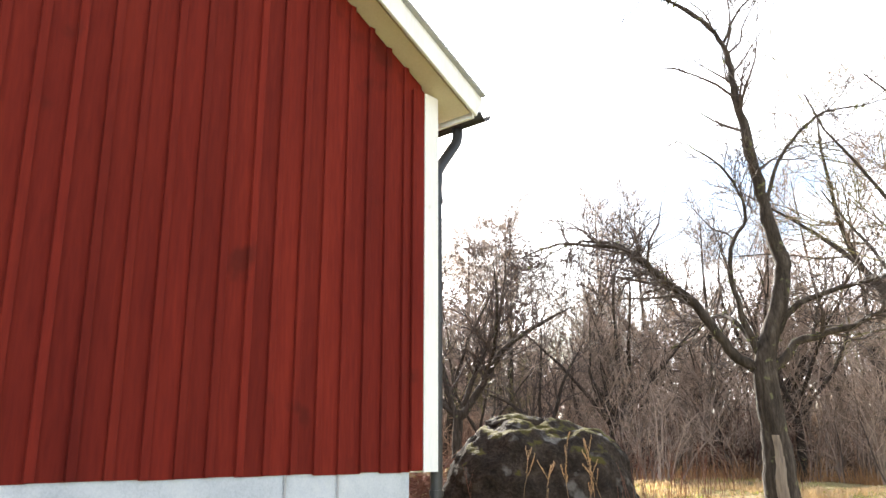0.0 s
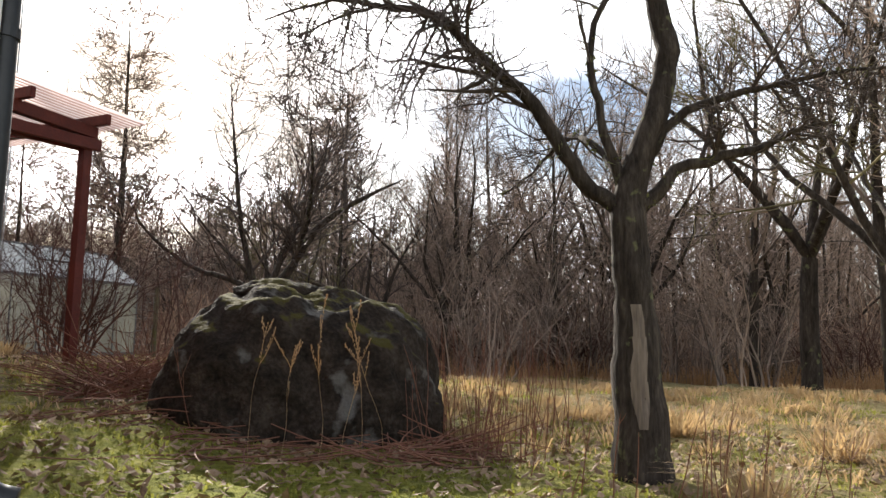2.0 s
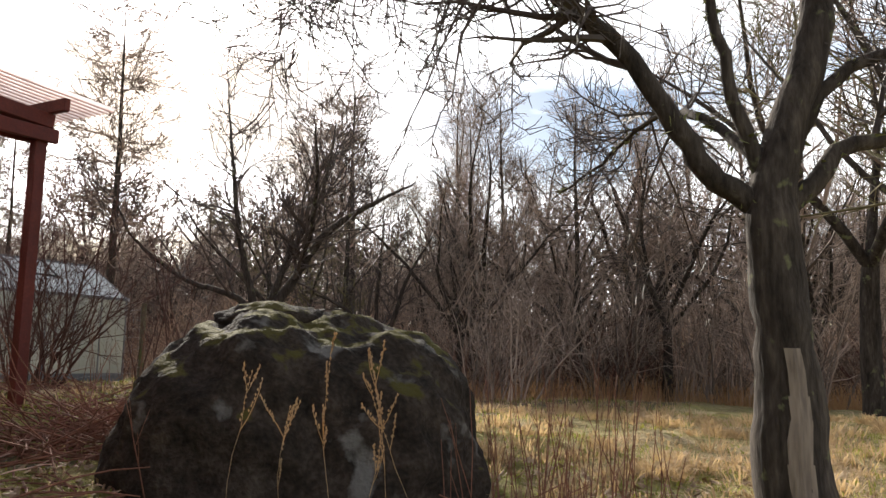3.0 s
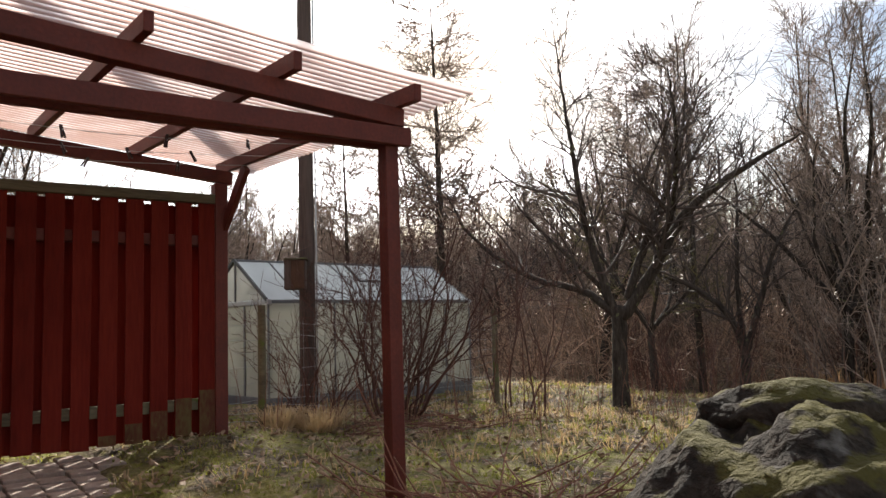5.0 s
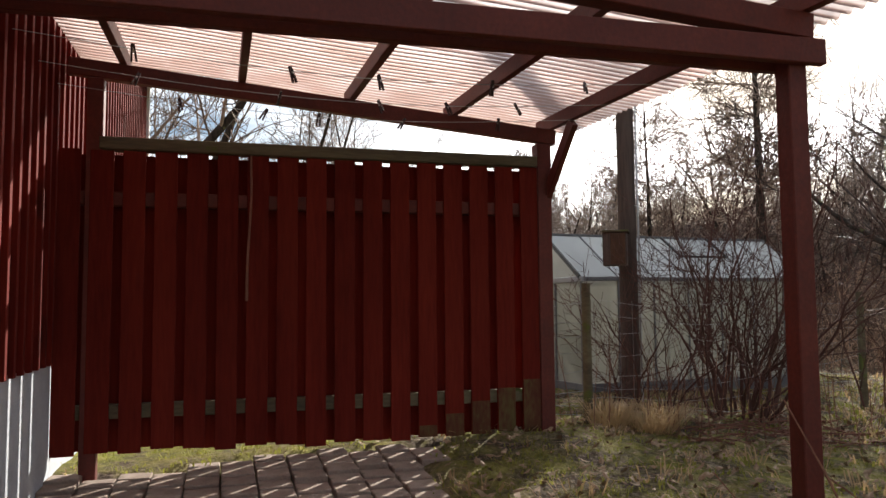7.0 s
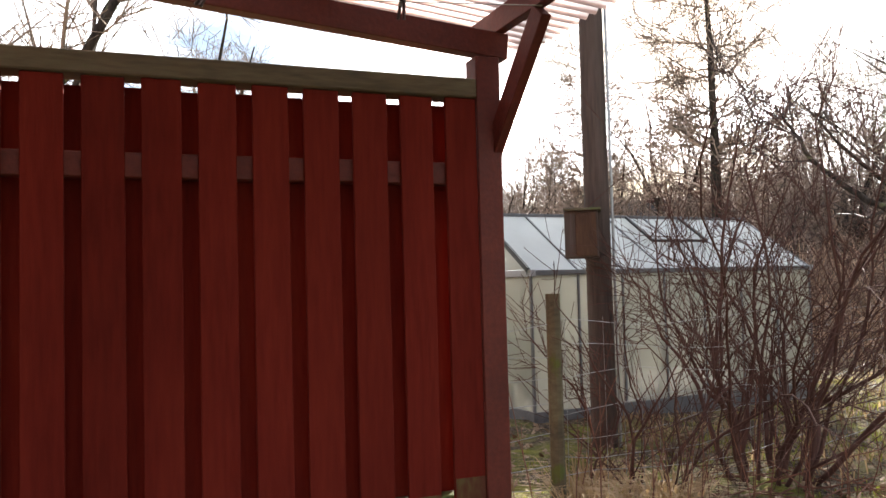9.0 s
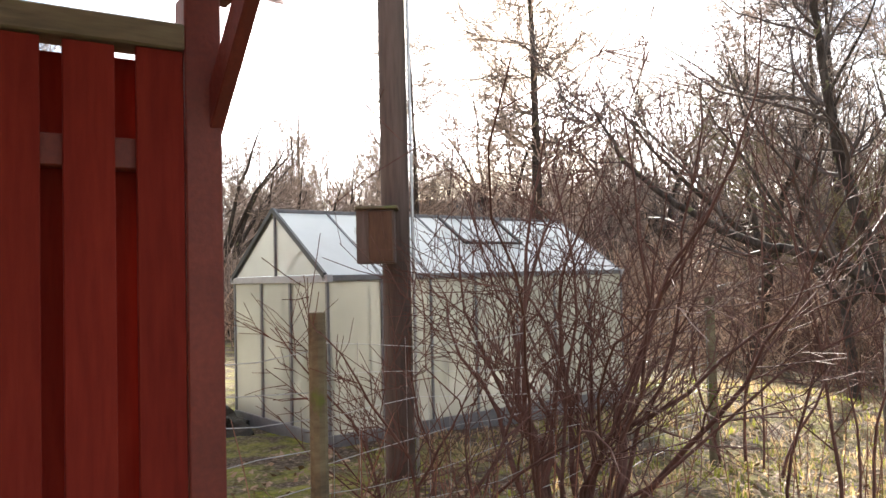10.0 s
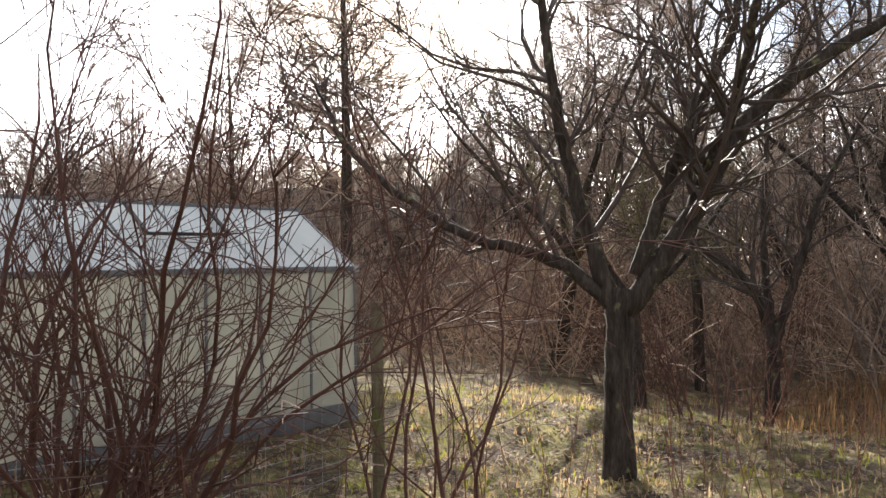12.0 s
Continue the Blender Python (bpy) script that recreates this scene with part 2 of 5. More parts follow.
def groove_dirt(m, period):
    """Brown dirt lying along the grooves of the corrugated sheet."""
    t = m.node_tree
    ramp = next(n for n in t.nodes if n.type == "VALTORGB")
    c = next(n for n in t.nodes if n.type == "TEX_COORD")
    sep = t.nodes.new("ShaderNodeSeparateXYZ")
    t.links.new(c.outputs["Object"], sep.inputs["Vector"])
    mul = t.nodes.new("ShaderNodeMath")
    mul.operation = "MULTIPLY"
    mul.inputs[1].default_value = 2 * math.pi / period
    t.links.new(sep.outputs["X"], mul.inputs[0])
    cos = t.nodes.new("ShaderNodeMath")
    cos.operation = "COSINE"
    t.links.new(mul.outputs[0], cos.inputs[0])
    n = t.nodes.new("ShaderNodeTexNoise")
    n.inputs["Scale"].default_value = 3.0
    t.links.new(c.outputs["Object"], n.inputs["Vector"])
    add = t.nodes.new("ShaderNodeMath")
    add.operation = "MULTIPLY_ADD"
    add.inputs[1].default_value = -1.0
    t.links.new(cos.outputs[0], add.inputs[0])
    t.links.new(n.outputs["Fac"], add.inputs[2])
    r = t.nodes.new("ShaderNodeValToRGB")
    r.color_ramp.elements[0].position, r.color_ramp.elements[1].position = 0.62, 1.0
    t.links.new(add.outputs[0], r.inputs["Fac"])
    mx = t.nodes.new("ShaderNodeMix")
    mx.data_type = "RGBA"
    mx.inputs["B"].default_value = (0.55, 0.4, 0.36, 1)
    t.links.new(r.outputs["Color"], mx.inputs["Factor"])
    users = [l.to_socket for l in ramp.outputs["Color"].links]
    t.links.new(ramp.outputs["Color"], mx.inputs["A"])
    for u in users:
        t.links.new(mx.outputs["Result"], u)


groove_dirt(CORRUGATED, 0.076)
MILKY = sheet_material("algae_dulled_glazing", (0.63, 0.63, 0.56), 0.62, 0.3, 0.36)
# near-white blue tint paints the sky's reflection onto the roof panes
ROOFGLASS = sheet_material("sky_toned_roof_glazing", (0.9, 0.94, 0.96), 0.6, 0.06, 0.2)


def ground_material():
    m = bpy.data.materials.new("mossy_meadow_ground")
    m.use_nodes = True
    t = m.node_tree
    p = t.nodes["Principled BSDF"]
    c = t.nodes.new("ShaderNodeTexCoord")

    def noise_at(scale, detail=8.0):
        n = t.nodes.new("ShaderNodeTexNoise")
        n.inputs["Scale"].default_value, n.inputs["Detail"].default_value, n.inputs["Roughness"].default_value = scale, detail, 0.65
        t.links.new(c.outputs["Object"], n.inputs["Vector"])
        return n.outputs["Fac"]

    def ramp(fac, stops):
        r = t.nodes.new("ShaderNodeValToRGB")
        r.color_ramp.elements[0].position, r.color_ramp.elements[0].color = stops[0][0], (*stops[0][1], 1)
        r.color_ramp.elements[1].position, r.color_ramp.elements[1].color = stops[-1][0], (*stops[-1][1], 1)
        for pos, colour in stops[1:-1]:
            r.color_ramp.elements.new(pos).color = (*colour, 1)
        t.links.new(fac, r.inputs["Fac"])
        return r.outputs["Color"]

    green = ramp(noise_at(9.0), [(0.3, (0.08, 0.09, 0.016)), (0.5, (0.21, 0.22, 0.035)), (0.7, (0.34, 0.32, 0.075))])
    straw = ramp(noise_at(7.0), [(0.3, (0.13, 0.09, 0.055)), (0.5, (0.31, 0.225, 0.14)), (0.7, (0.47, 0.38, 0.26))])
    attr = t.nodes.new("ShaderNodeAttribute")
    attr.attribute_name = "dryness"
    add = t.nodes.new("ShaderNodeMath")
    add.operation = "ADD"
    sub = t.nodes.new("ShaderNodeMath")
    sub.operation = "SUBTRACT"
    sub.inputs[1].default_value = 0.5
    t.links.new(noise_at(1.6), sub.inputs[0])
    mul = t.nodes.new("ShaderNodeMath")
    mul.operation = "MULTIPLY"
    mul.inputs[1].default_value = 1.6
    t.links.new(sub.outputs[0], mul.inputs[0])
    t.links.new(attr.outputs["Fac"], add.inputs[0])
    t.links.new(mul.outputs[0], add.inputs[1])
    add.use_clamp = True
    mx = t.nodes.new("ShaderNodeMix")
    mx.data_type = "RGBA"
    t.links.new(add.outputs[0], mx.inputs["Factor"])
    t.links.new(green, mx.inputs["A"])
    t.links.new(straw, mx.inputs["B"])
    mould = ramp(noise_at(30.0), [(0.32, (0.03, 0.022, 0.015)), (0.5, (0.1, 0.075, 0.055)), (0.68, (0.24, 0.19, 0.15))])
    amount = t.nodes.new("ShaderNodeAttribute")
    amount.attribute_name = "leafmould"
    where = t.nodes.new("ShaderNodeMath")
    where.operation = "ADD"
    t.links.new(amount.outputs["Fac"], where.inputs[0])
    t.links.new(noise_at(2.3), where.inputs[1])
    patch = ramp(where.outputs[0], [(0.62, (0, 0, 0)), (0.85, (1, 1, 1))])
    mm = t.nodes.new("ShaderNodeMix")
    mm.data_type = "RGBA"
    t.links.new(patch, mm.inputs["Factor"])
    t.links.new(mx.outputs["Result"], mm.inputs["A"])
    t.links.new(mould, mm.inputs["B"])
    t.links.new(mm.outputs["Result"], p.inputs["Base Color"])
    p.inputs["Roughness"].default_value = 1.0
    p.inputs["Specular IOR Level"].default_value = 0.1
    b = t.nodes.new("ShaderNodeBump")
    b.inputs["Strength"].default_value, b.inputs["Distance"].default_value = 1.0, 0.05
    t.links.new(noise_at(22.0, 6.0), b.inputs["Height"])
    t.links.new(b.outputs["Normal"], p.inputs["Normal"])
    return m


MEADOW = ground_material()


# ---- mesh helpers ----
def part(name, bm, material, parent=None, label=""):
    me = bpy.data.meshes.new(name)
    bm.to_mesh(me)
    bm.free()
    me.materials.append(material)
    ob = new(name, me)
    ob.parent = parent
    return tagged(ob, label) if label else ob


def mesh_part(name, verts, faces, material, parent=None, label="", smooth=False):
    me = bpy.data.meshes.new(name)
    me.from_pydata([tuple(v) for v in verts], [], faces)
    me.materials.append(material)
    if smooth:
        me.polygons.foreach_set("use_smooth", [True] * len(me.polygons))
    me.update()
    ob = new(name, me)
    ob.parent = parent
    return tagged(ob, label) if label else ob


def thing(name, at=(0, 0, 0), label="", category="", group="", kind=""):
    ob = new(name)
    ob.location = at
    return tagged(ob, label, category, group, kind)


def box(bm, x0, y0, z0, x1, y1, z1, bevel=0.0):
    r = bmesh.ops.create_cube(bm, size=1, matrix=Matrix.Translation(((x0 + x1) / 2, (y0 + y1) / 2, (z0 + z1) / 2)) @ Matrix.Diagonal((x1 - x0, y1 - y0, z1 - z0, 1)))
    if bevel:
        edges = list({e for v in r["verts"] for e in v.link_edges})
        bmesh.ops.bevel(bm, geom=edges, offset=bevel, segments=1, affect="EDGES")
    return bm


def boxed(x0, y0, z0, x1, y1, z1, bevel=0.0):
    return box(bmesh.new(), x0, y0, z0, x1, y1, z1, bevel)


def bar(bm, a, b, w, h, bevel=0.004):
    """A squared timber from a to b, w wide and h high."""
    a, b = Vector(a), Vector(b)
    q = (b - a).to_track_quat("Y", "Z").to_matrix().to_4x4()
    r = bmesh.ops.create_cube(bm, size=1, matrix=Matrix.Translation((a + b) / 2) @ q @ Matrix.Diagonal((w, (b - a).length, h, 1)))
    if bevel:
        edges = list({e for v in r["verts"] for e in v.link_edges})
        bmesh.ops.bevel(bm, geom=edges, offset=bevel, segments=1, affect="EDGES")
    return bm


def barred(a, b, w, h, bevel=0.004):
    return bar(bmesh.new(), a, b, w, h, bevel)


def tube_data(lines, sides=4, verts=None, faces=None, cap=True):
    """Tapered tubes along polylines: lines is a list of (points, radii)."""
    verts = [] if verts is None else verts
    faces = [] if faces is None else faces
    for pts, radii in lines:
        P = np.asarray(pts, float)
        n = len(P)
        T = np.gradient(P, axis=0)
        T /= np.linalg.norm(T, axis=1)[:, None] + 1e-9
        ref = np.array([0.0, 0.0, 1.0]) if abs(T[0, 2]) < 0.9 else np.array([1.0, 0.0, 0.0])
        base = len(verts)
        for i in range(n):
            u = np.cross(T[i], ref)
            u /= np.linalg.norm(u) + 1e-9
            w = np.cross(T[i], u)
            for k in range(sides):
                a = 2 * math.pi * k / sides
                verts.append(P[i] + radii[i] * (math.cos(a) * u + math.sin(a) * w))
        for i in range(n - 1):
            for k in range(sides):
                k2 = (k + 1) % sides
                faces.append((base + i * sides + k, base + i * sides + k2, base + (i + 1) * sides + k2, base + (i + 1) * sides + k))
        if cap:
            faces.append(tuple(base + (n - 1) * sides + k for k in range(sides)))
            faces.append(tuple(base + k for k in reversed(range(sides))))
    return verts, faces


def smooth_line(points, radii, step=0.12, wobble=0.0, rng=None):
    """A Catmull-Rom curve through a few control points."""
    P = [np.array(p, float) for p in points]
    P = [2 * P[0] - P[1]] + P + [2 * P[-1] - P[-2]]
    R = list(radii)
    out, rad = [], []
    for i in range(1, len(P) - 2):
        n = max(2, int(np.linalg.norm(P[i + 1] - P[i]) / step))
        for j in range(n):
            t = j / n
            a, b, c, d = P[i - 1], P[i], P[i + 1], P[i + 2]
            q = 0.5 * (2 * b + (c - a) * t + (2 * a - 5 * b + 4 * c - d) * t * t + (3 * b - a - 3 * c + d) * t ** 3)
            if wobble and rng is not None:
                q = q + rng.normal(0, wobble, 3)
            out.append(q)
            rad.append(R[i - 1] + (R[i] - R[i - 1]) * t)
    out.append(P[-2])
    rad.append(R[-1])
    return np.array(out), np.array(rad)


def unit(v):
    return v / (np.linalg.norm(v) + 1e-9)


def branch(rng, p, d, length, r0, r1, up=0.15, wig=0.25, n=5):
    pts, d = [np.array(p, float)], unit(np.array(d, float))
    for i in range(n - 1):
        d = unit(d + rng.normal(0, wig, 3) * 0.6 + np.array([0, 0, up]))
        pts.append(pts[-1] + d * length / (n - 1))
    return np.array(pts), np.linspace(r0, r1, n)


def side_shoot(rng, axis, angle):
    a = unit(np.array(axis, float))
    o = unit(np.cross(a, rng.normal(0, 1, 3)))
    return unit(a * math.cos(angle) + o * math.sin(angle))


def ramify(rng, parents, count, length, ratio_r, angle=0.9, up=0.1, wig=0.25, start=0.25, n=4, rmin=0.0025):
    """Side shoots along each parent line."""
    out = []
    for pts, rad in parents:
        L = float(np.linalg.norm(np.diff(pts, axis=0), axis=1).sum())
        for k in range(max(1, int(round(count * (0.6 + 0.8 * rng.random()))))):
            f = start + (1 - start) * rng.random()
            i = min(len(pts) - 2, int(f * (len(pts) - 1)))
            t = f * (len(pts) - 1) - i
            p = pts[i] * (1 - t) + pts[i + 1] * t
            r = (rad[i] * (1 - t) + rad[i + 1] * t) * ratio_r
            d = side_shoot(rng, pts[i + 1] - pts[i], angle * (0.7 + 0.6 * rng.random()))
            l = length * (0.5 + rng.random()) * (1.15 - 0.55 * f)
            out.append(branch(rng, p, d, l, max(r, rmin), rmin * 0.7, up, wig, n))
    return out


# ---- ground ----
HEIGHTS = [(1.2, 0.6, -0.22), (0.4, 2.6, -0.12), (-0.5, 4.3, -0.04), (-2.5, 3.0, 0.05), (-2.6, 5.2, 0.2), (-1.8, 6.0, 0.14), (-0.2, 7.3, 0.1), (-1.2, 7.9, 0.17),
           (-3.0, 7.3, 0.18), (-2.4, 8.0, 0.18), (-4.6, 6.2, 0.38), (-5.4, 8.0, 0.42), (-6.6, 8.0, 0.6), (-7.7, 6.3, 0.6), (-9.3, 6.2, 0.7), (-9.3, 7.9, 0.78), (-9.2, 4.8, 0.62),
           (-10.5, 9.5, 0.62), (-13.0, 10.1, 0.58), (-9.0, 9.5, 0.6), (-10.6, 14.45, 0.32), (-12.1, 19.9, -0.15), (-13.9, 14.1, 0.5), (-12.9, 13.6, 0.5), (-2.3, 10.2, 0.2), (-5.5, 17.0, 0.2), (0.5, 10.0, 0.1), (4.0, 6.0, -0.1),
           (5.0, 14.0, 0.1), (-18.0, 8.0, 0.5), (-20.0, 18.0, 0.1), (-3.0, 26.0, 0.0), (8.0, -4.0, -0.5), (-5.0, -8.0, 0.0), (-14.0, 0.0, 0.4), (-28.0, 6.0, 0.5), (-7.6, 7.9, 0.68), (-6.6, 7.98, 0.7)]
_H = np.array(HEIGHTS)


def ground_z(x, y):
    d2 = (_H[:, 0] - x) ** 2 + (_H[:, 1] - y) ** 2 + 0.25
    w = d2 ** -1.6
    z = float((w * _H[:, 2]).sum() / w.sum())
    rough = noise.noise(Vector((x * 0.9, y * 0.9, 3.1))) * 0.03 + noise.noise(Vector((x * 3.1, y * 3.1, 7.7))) * 0.018
    if y > 8.3 and -30 < x < 8 and not in_paving(x, y):
        rough += 0.1 * max(0.0, noise.noise(Vector((x * 1.7, y * 1.7, 1.3)))) * min(1.0, (y - 8.3) / 1.5)
    return z + rough


PAVED = ((-9.25, 4.75), (-6.3, 4.75), (-6.3, 5.6), (-7.4, 6.35), (-8.3, 6.9), (-9.25, 7.1))


def in_paving(x, y):
    inside, j = False, len(PAVED) - 1
    for i in range(len(PAVED)):
        (xi, yi), (xj, yj) = PAVED[i], PAVED[j]
        if (yi > y) != (yj > y) and x < (xj - xi) * (y - yi) / (yj - yi) + xi:
            inside = not inside
        j = i
    return inside


def dryness(x, y):
    """0 on the green lawn, 1 in the straw meadow."""
    lawn = max(0.0, 1 - math.hypot((x + 2.6) / 2.6, (y - 5.8) / 2.2))
    meadow = min(1.0, max(0.0, (y - 8.0 + 0.45 * (x + 2.0)) / 3.5))
    v = 0.34 + 0.3 * meadow - 0.7 * lawn
    if x < -5.0:
        v = 0.26 + 0.22 * min(1.0, max(0.0, (y - 11) / 6))
    if x < -9.6:
        v = (0.05 if y < 10.4 else 0.4) + 0.4 * min(1.0, max(0.0, (y - 15) / 6))
    return min(1.0, max(0.0, v))


def leafmould(x, y):
    """How much of the ground dead leaves and bare soil cover."""
    if x < -5.0:
        return 0.22 + 0.08 * min(1.0, max(0.0, (y - 8) / 3))
    return 0.02 if y > 6.5 else 0.0


def build_ground():
    xs = np.concatenate([np.linspace(-900, -60, 8), np.linspace(-45, -16, 18), np.arange(-15, 4.01, 0.16), np.linspace(5, 20, 10), np.linspace(40, 900, 8)])
    ys = np.concatenate([np.linspace(-900, -40, 8), np.linspace(-20, -2, 10), np.arange(-1, 18.01, 0.16), np.linspace(19, 45, 18), np.linspace(60, 900, 8)])
    verts, dry = [], []
    for y in ys:
        for x in xs:
            verts.append((x, y, ground_z(x, y) - (0.05 if in_paving(x, y) else 0.0)))
            dry.append(dryness(x, y))
    nx = len(xs)
    faces = [(j * nx + i, j * nx + i + 1, (j + 1) * nx + i + 1, (j + 1) * nx + i) for j in range(len(ys) - 1) for i in range(nx - 1)]
    ob = mesh_part("ground", verts, faces, MEADOW, smooth=True)
    a = ob.data.attributes.new("dryness", "FLOAT", "POINT")
    a.data.foreach_set("value", dry)
    b = ob.data.attributes.new("leafmould", "FLOAT", "POINT")
    b.data.foreach_set("value", [leafmould(q[0], q[1]) for q in verts])
    return tagged(ob, "uneven mossy lawn and straw meadow", "ground", kind="structure")


ground = build_ground()

# ---- house ----
GX, WY, FARX, NEARY = -2.53, 4.84, -15.1, -2.4
SY, RISE, STEP_X = 4.66, 1.25, -4.4
ROOF_Z, PITCH = 3.6, 0.5
RIDGE_Y = (WY + NEARY) / 2


def roof_under(y):
    return ROOF_Z + PITCH * (WY - y) if y >= RIDGE_Y else ROOF_Z + PITCH * (y - NEARY)


def build_house():
    house = thing("house", (GX, WY, 0.2), "red board-and-batten cottage on a white plastered foundation", "house")
    def kid(ob):
        ob.matrix_parent_inverse = Matrix.Translation((-GX, -WY, -0.2))
        return ob
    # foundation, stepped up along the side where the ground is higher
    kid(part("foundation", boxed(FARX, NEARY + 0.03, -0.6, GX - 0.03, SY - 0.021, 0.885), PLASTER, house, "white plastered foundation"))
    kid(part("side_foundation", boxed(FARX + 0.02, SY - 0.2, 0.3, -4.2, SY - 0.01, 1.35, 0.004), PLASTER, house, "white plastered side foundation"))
    # gable wall core and boards
    bm = bmesh.new()
    outline = [(NEARY, 0.88), (WY - 0.02, 0.88), (WY - 0.02, ROOF_Z), (RIDGE_Y, roof_under(RIDGE_Y)), (NEARY, ROOF_Z)]
    front = [bm.verts.new((GX - 0.045, y, z)) for y, z in outline]
    back = [bm.verts.new((GX - 0.2, y, z)) for y, z in outline]
    bm.faces.new(front)
    bm.faces.new(list(reversed(back)))
    for i in range(5):
        j = (i + 1) % 5
        bm.faces.new((front[j], front[i], back[i], back[j]))
    bmesh.ops.recalc_face_normals(bm, faces=bm.faces)
    kid(part("gable_wall", bm, RED, house))
    kid(part("side_wall", boxed(FARX, SY - 0.19, 0.886, GX - 0.2, SY - 0.045, ROOF_Z + RISE - 0.1), RED, house))
    kid(part("back_gable_wall", boxed(FARX - 0.1, NEARY, 0.886, FARX, WY - 0.2, ROOF_Z), RED, house))
    kid(part("rear_wall", boxed(FARX, NEARY, 0.886, GX - 0.2, NEARY + 0.15, ROOF_Z), RED, house))
    rng = random.Random(4)
    y = WY - 0.105
    while y > NEARY + 0.1:
        y0 = y - 0.178
        top0, top1 = roof_under(y0) - 0.01, roof_under(y) - 0.01
        b = bmesh.new()
        x0, x1 = GX - 0.044, GX - 0.022
        zb = 0.865 + rng.uniform(-0.006, 0.006)
        v = [b.verts.new(p) for p in ((x0, y0, zb), (x1, y0, zb), (x1, y - 0.003, zb), (x0, y - 0.003, zb), (x0, y0, top0), (x1, y0, top0), (x1, y - 0.003, top1), (x0, y - 0.003, top1))]
        for f in ((3, 2, 1, 0), (4, 5, 6, 7), (0, 1, 5, 4), (1, 2, 6, 5), (2, 3, 7, 6), (3, 0, 4, 7)):
            b.faces.new([v[i] for i in f])
        kid(part("board", b, RED, house))
        yc = y0 + rng.uniform(-0.004, 0.004)
        kid(part("batten", boxed(GX - 0.022, yc - 0.022, zb + 0.002, GX + rng.uniform(-0.001, 0.004), yc + 0.024, roof_under(yc) - 0.02, 0.003), RED, house))
        y = y0
    # side wall: boards with proud battens
    x = -2.72
    while x > FARX + 0.1:
        tall = x < STEP_X
        z0, z1 = (1.33, ROOF_Z + RISE - 0.1) if tall else (0.87, ROOF_Z - 0.02)
        kid(part("side_board", boxed(x - 0.176, SY - 0.044, z0, x, SY - 0.02, z1), RED, house))
        kid(part("side_batten", boxed(x - 0.024, SY - 0.02, z0 + 0.003, x + 0.024, SY + 0.018, z1, 0.003), RED, house))
        x -= 0.178
    # white corner boards
    kid(part("board", boxed(GX - 0.02, WY - 0.215, 0.87, GX + 0.005, WY - 0.102, ROOF_Z - 0.02, 0.003), RED, house))
    kid(part("corner_board", boxed(GX - 0.02, WY - 0.1, 0.86, GX + 0.012, WY + 0.04, ROOF_Z - 0.02, 0.003), WHITE, house, "white corner board"))
    kid(part("corner_board_return", boxed(GX - 0.17, SY - 0.018, 0.86, GX - 0.021, WY + 0.05, ROOF_Z - 0.02, 0.003), WHITE, house, "white corner board"))
    kid(part("far_corner_board", boxed(FARX - 0.02, SY - 0.1, 1.33, FARX + 0.14, SY + 0.04, ROOF_Z + RISE - 0.02, 0.003), WHITE, house, "white corner board"))
    # roof: a lower front part and a taller rear part
    over, ex = 0.25, 0.2
    for xa, xb, lift in ((STEP_X + 0.02, GX + ex, 0.0), (FARX - ex, STEP_X, RISE)):
        ye, ze, zr = WY + over, roof_under(WY) - PITCH * over + lift, roof_under(RIDGE_Y) + lift
        for side in (1, -1):
            def at(y, z, x, s=side):
                return (x, y if s > 0 else NEARY + WY - y, z)
            for name, mat, low, high, trim, label in (("roof", ROOFING, 0.04, 0.17, 0.0, "dark roofing"), ("soffit", SOFFIT, 0.005, 0.038, 0.03, "cream soffit boards")):
                b = bmesh.new()
                pts = []
                for x in (xa + trim, xb - trim):
                    for yy, zz in ((ye - trim, ze + low), (RIDGE_Y, zr + low), (RIDGE_Y, zr + high), (ye - trim, ze + high)):
                        pts.append(b.verts.new(at(yy, zz, x)))
                for f in ((0, 1, 2, 3), (7, 6, 5, 4), (0, 4, 5, 1), (1, 5, 6, 2), (2, 6, 7, 3), (3, 7, 4, 0)):
                    b.faces.new([pts[i] for i in f])
                bmesh.ops.recalc_face_normals(b, faces=b.faces)
                kid(part(name, b, mat, house, label))
            xe = xb if lift == 0 else xa - 0.026
            kid(part("bargeboard", barred(at(ye + 0.03, ze + 0.05, xe + 0.013), at(RIDGE_Y, zr + 0.065, xe + 0.013), 0.024, 0.17, 0.003), WHITE, house, "white bargeboard"))
            kid(part("verge_trim", barred(at(ye + 0.05, ze + 0.145, xe + 0.03), at(RIDGE_Y, zr + 0.17, xe + 0.03), 0.07, 0.02, 0.002), GREY, house, "pale metal verge trim"))
        kid(part("eaves_fascia", boxed(xa, ye - 0.01, ze - 0.03, xb - 0.02, ye + 0.014, ze + 0.12, 0.003), WHITE, house, "white eaves fascia"))
    kid(part("step_wall", boxed(STEP_X - 0.12, NEARY, ROOF_Z - 0.2, STEP_X - 0.02, SY - 0.2, ROOF_Z + RISE), RED, house))
    # foundation vent
    vent = kid(part("vent_frame", boxed(GX - 0.029, 3.72, 0.5, GX - 0.012, 3.91, 0.735, 0.003), GREY, house, "grey louvred foundation vent"))
    for i in range(8):
        b = boxed(-0.008, -0.08, -0.009, 0.008, 0.08, 0.009)
        s = part("louvre", b, DARKGREY, vent)
        s.matrix_parent_inverse = Matrix.Translation((-GX, -WY, -0.2))
        s.location, s.rotation_euler = (GX - 0.008, 3.815, 0.52 + i * 0.027), (0, radians(35), 0)
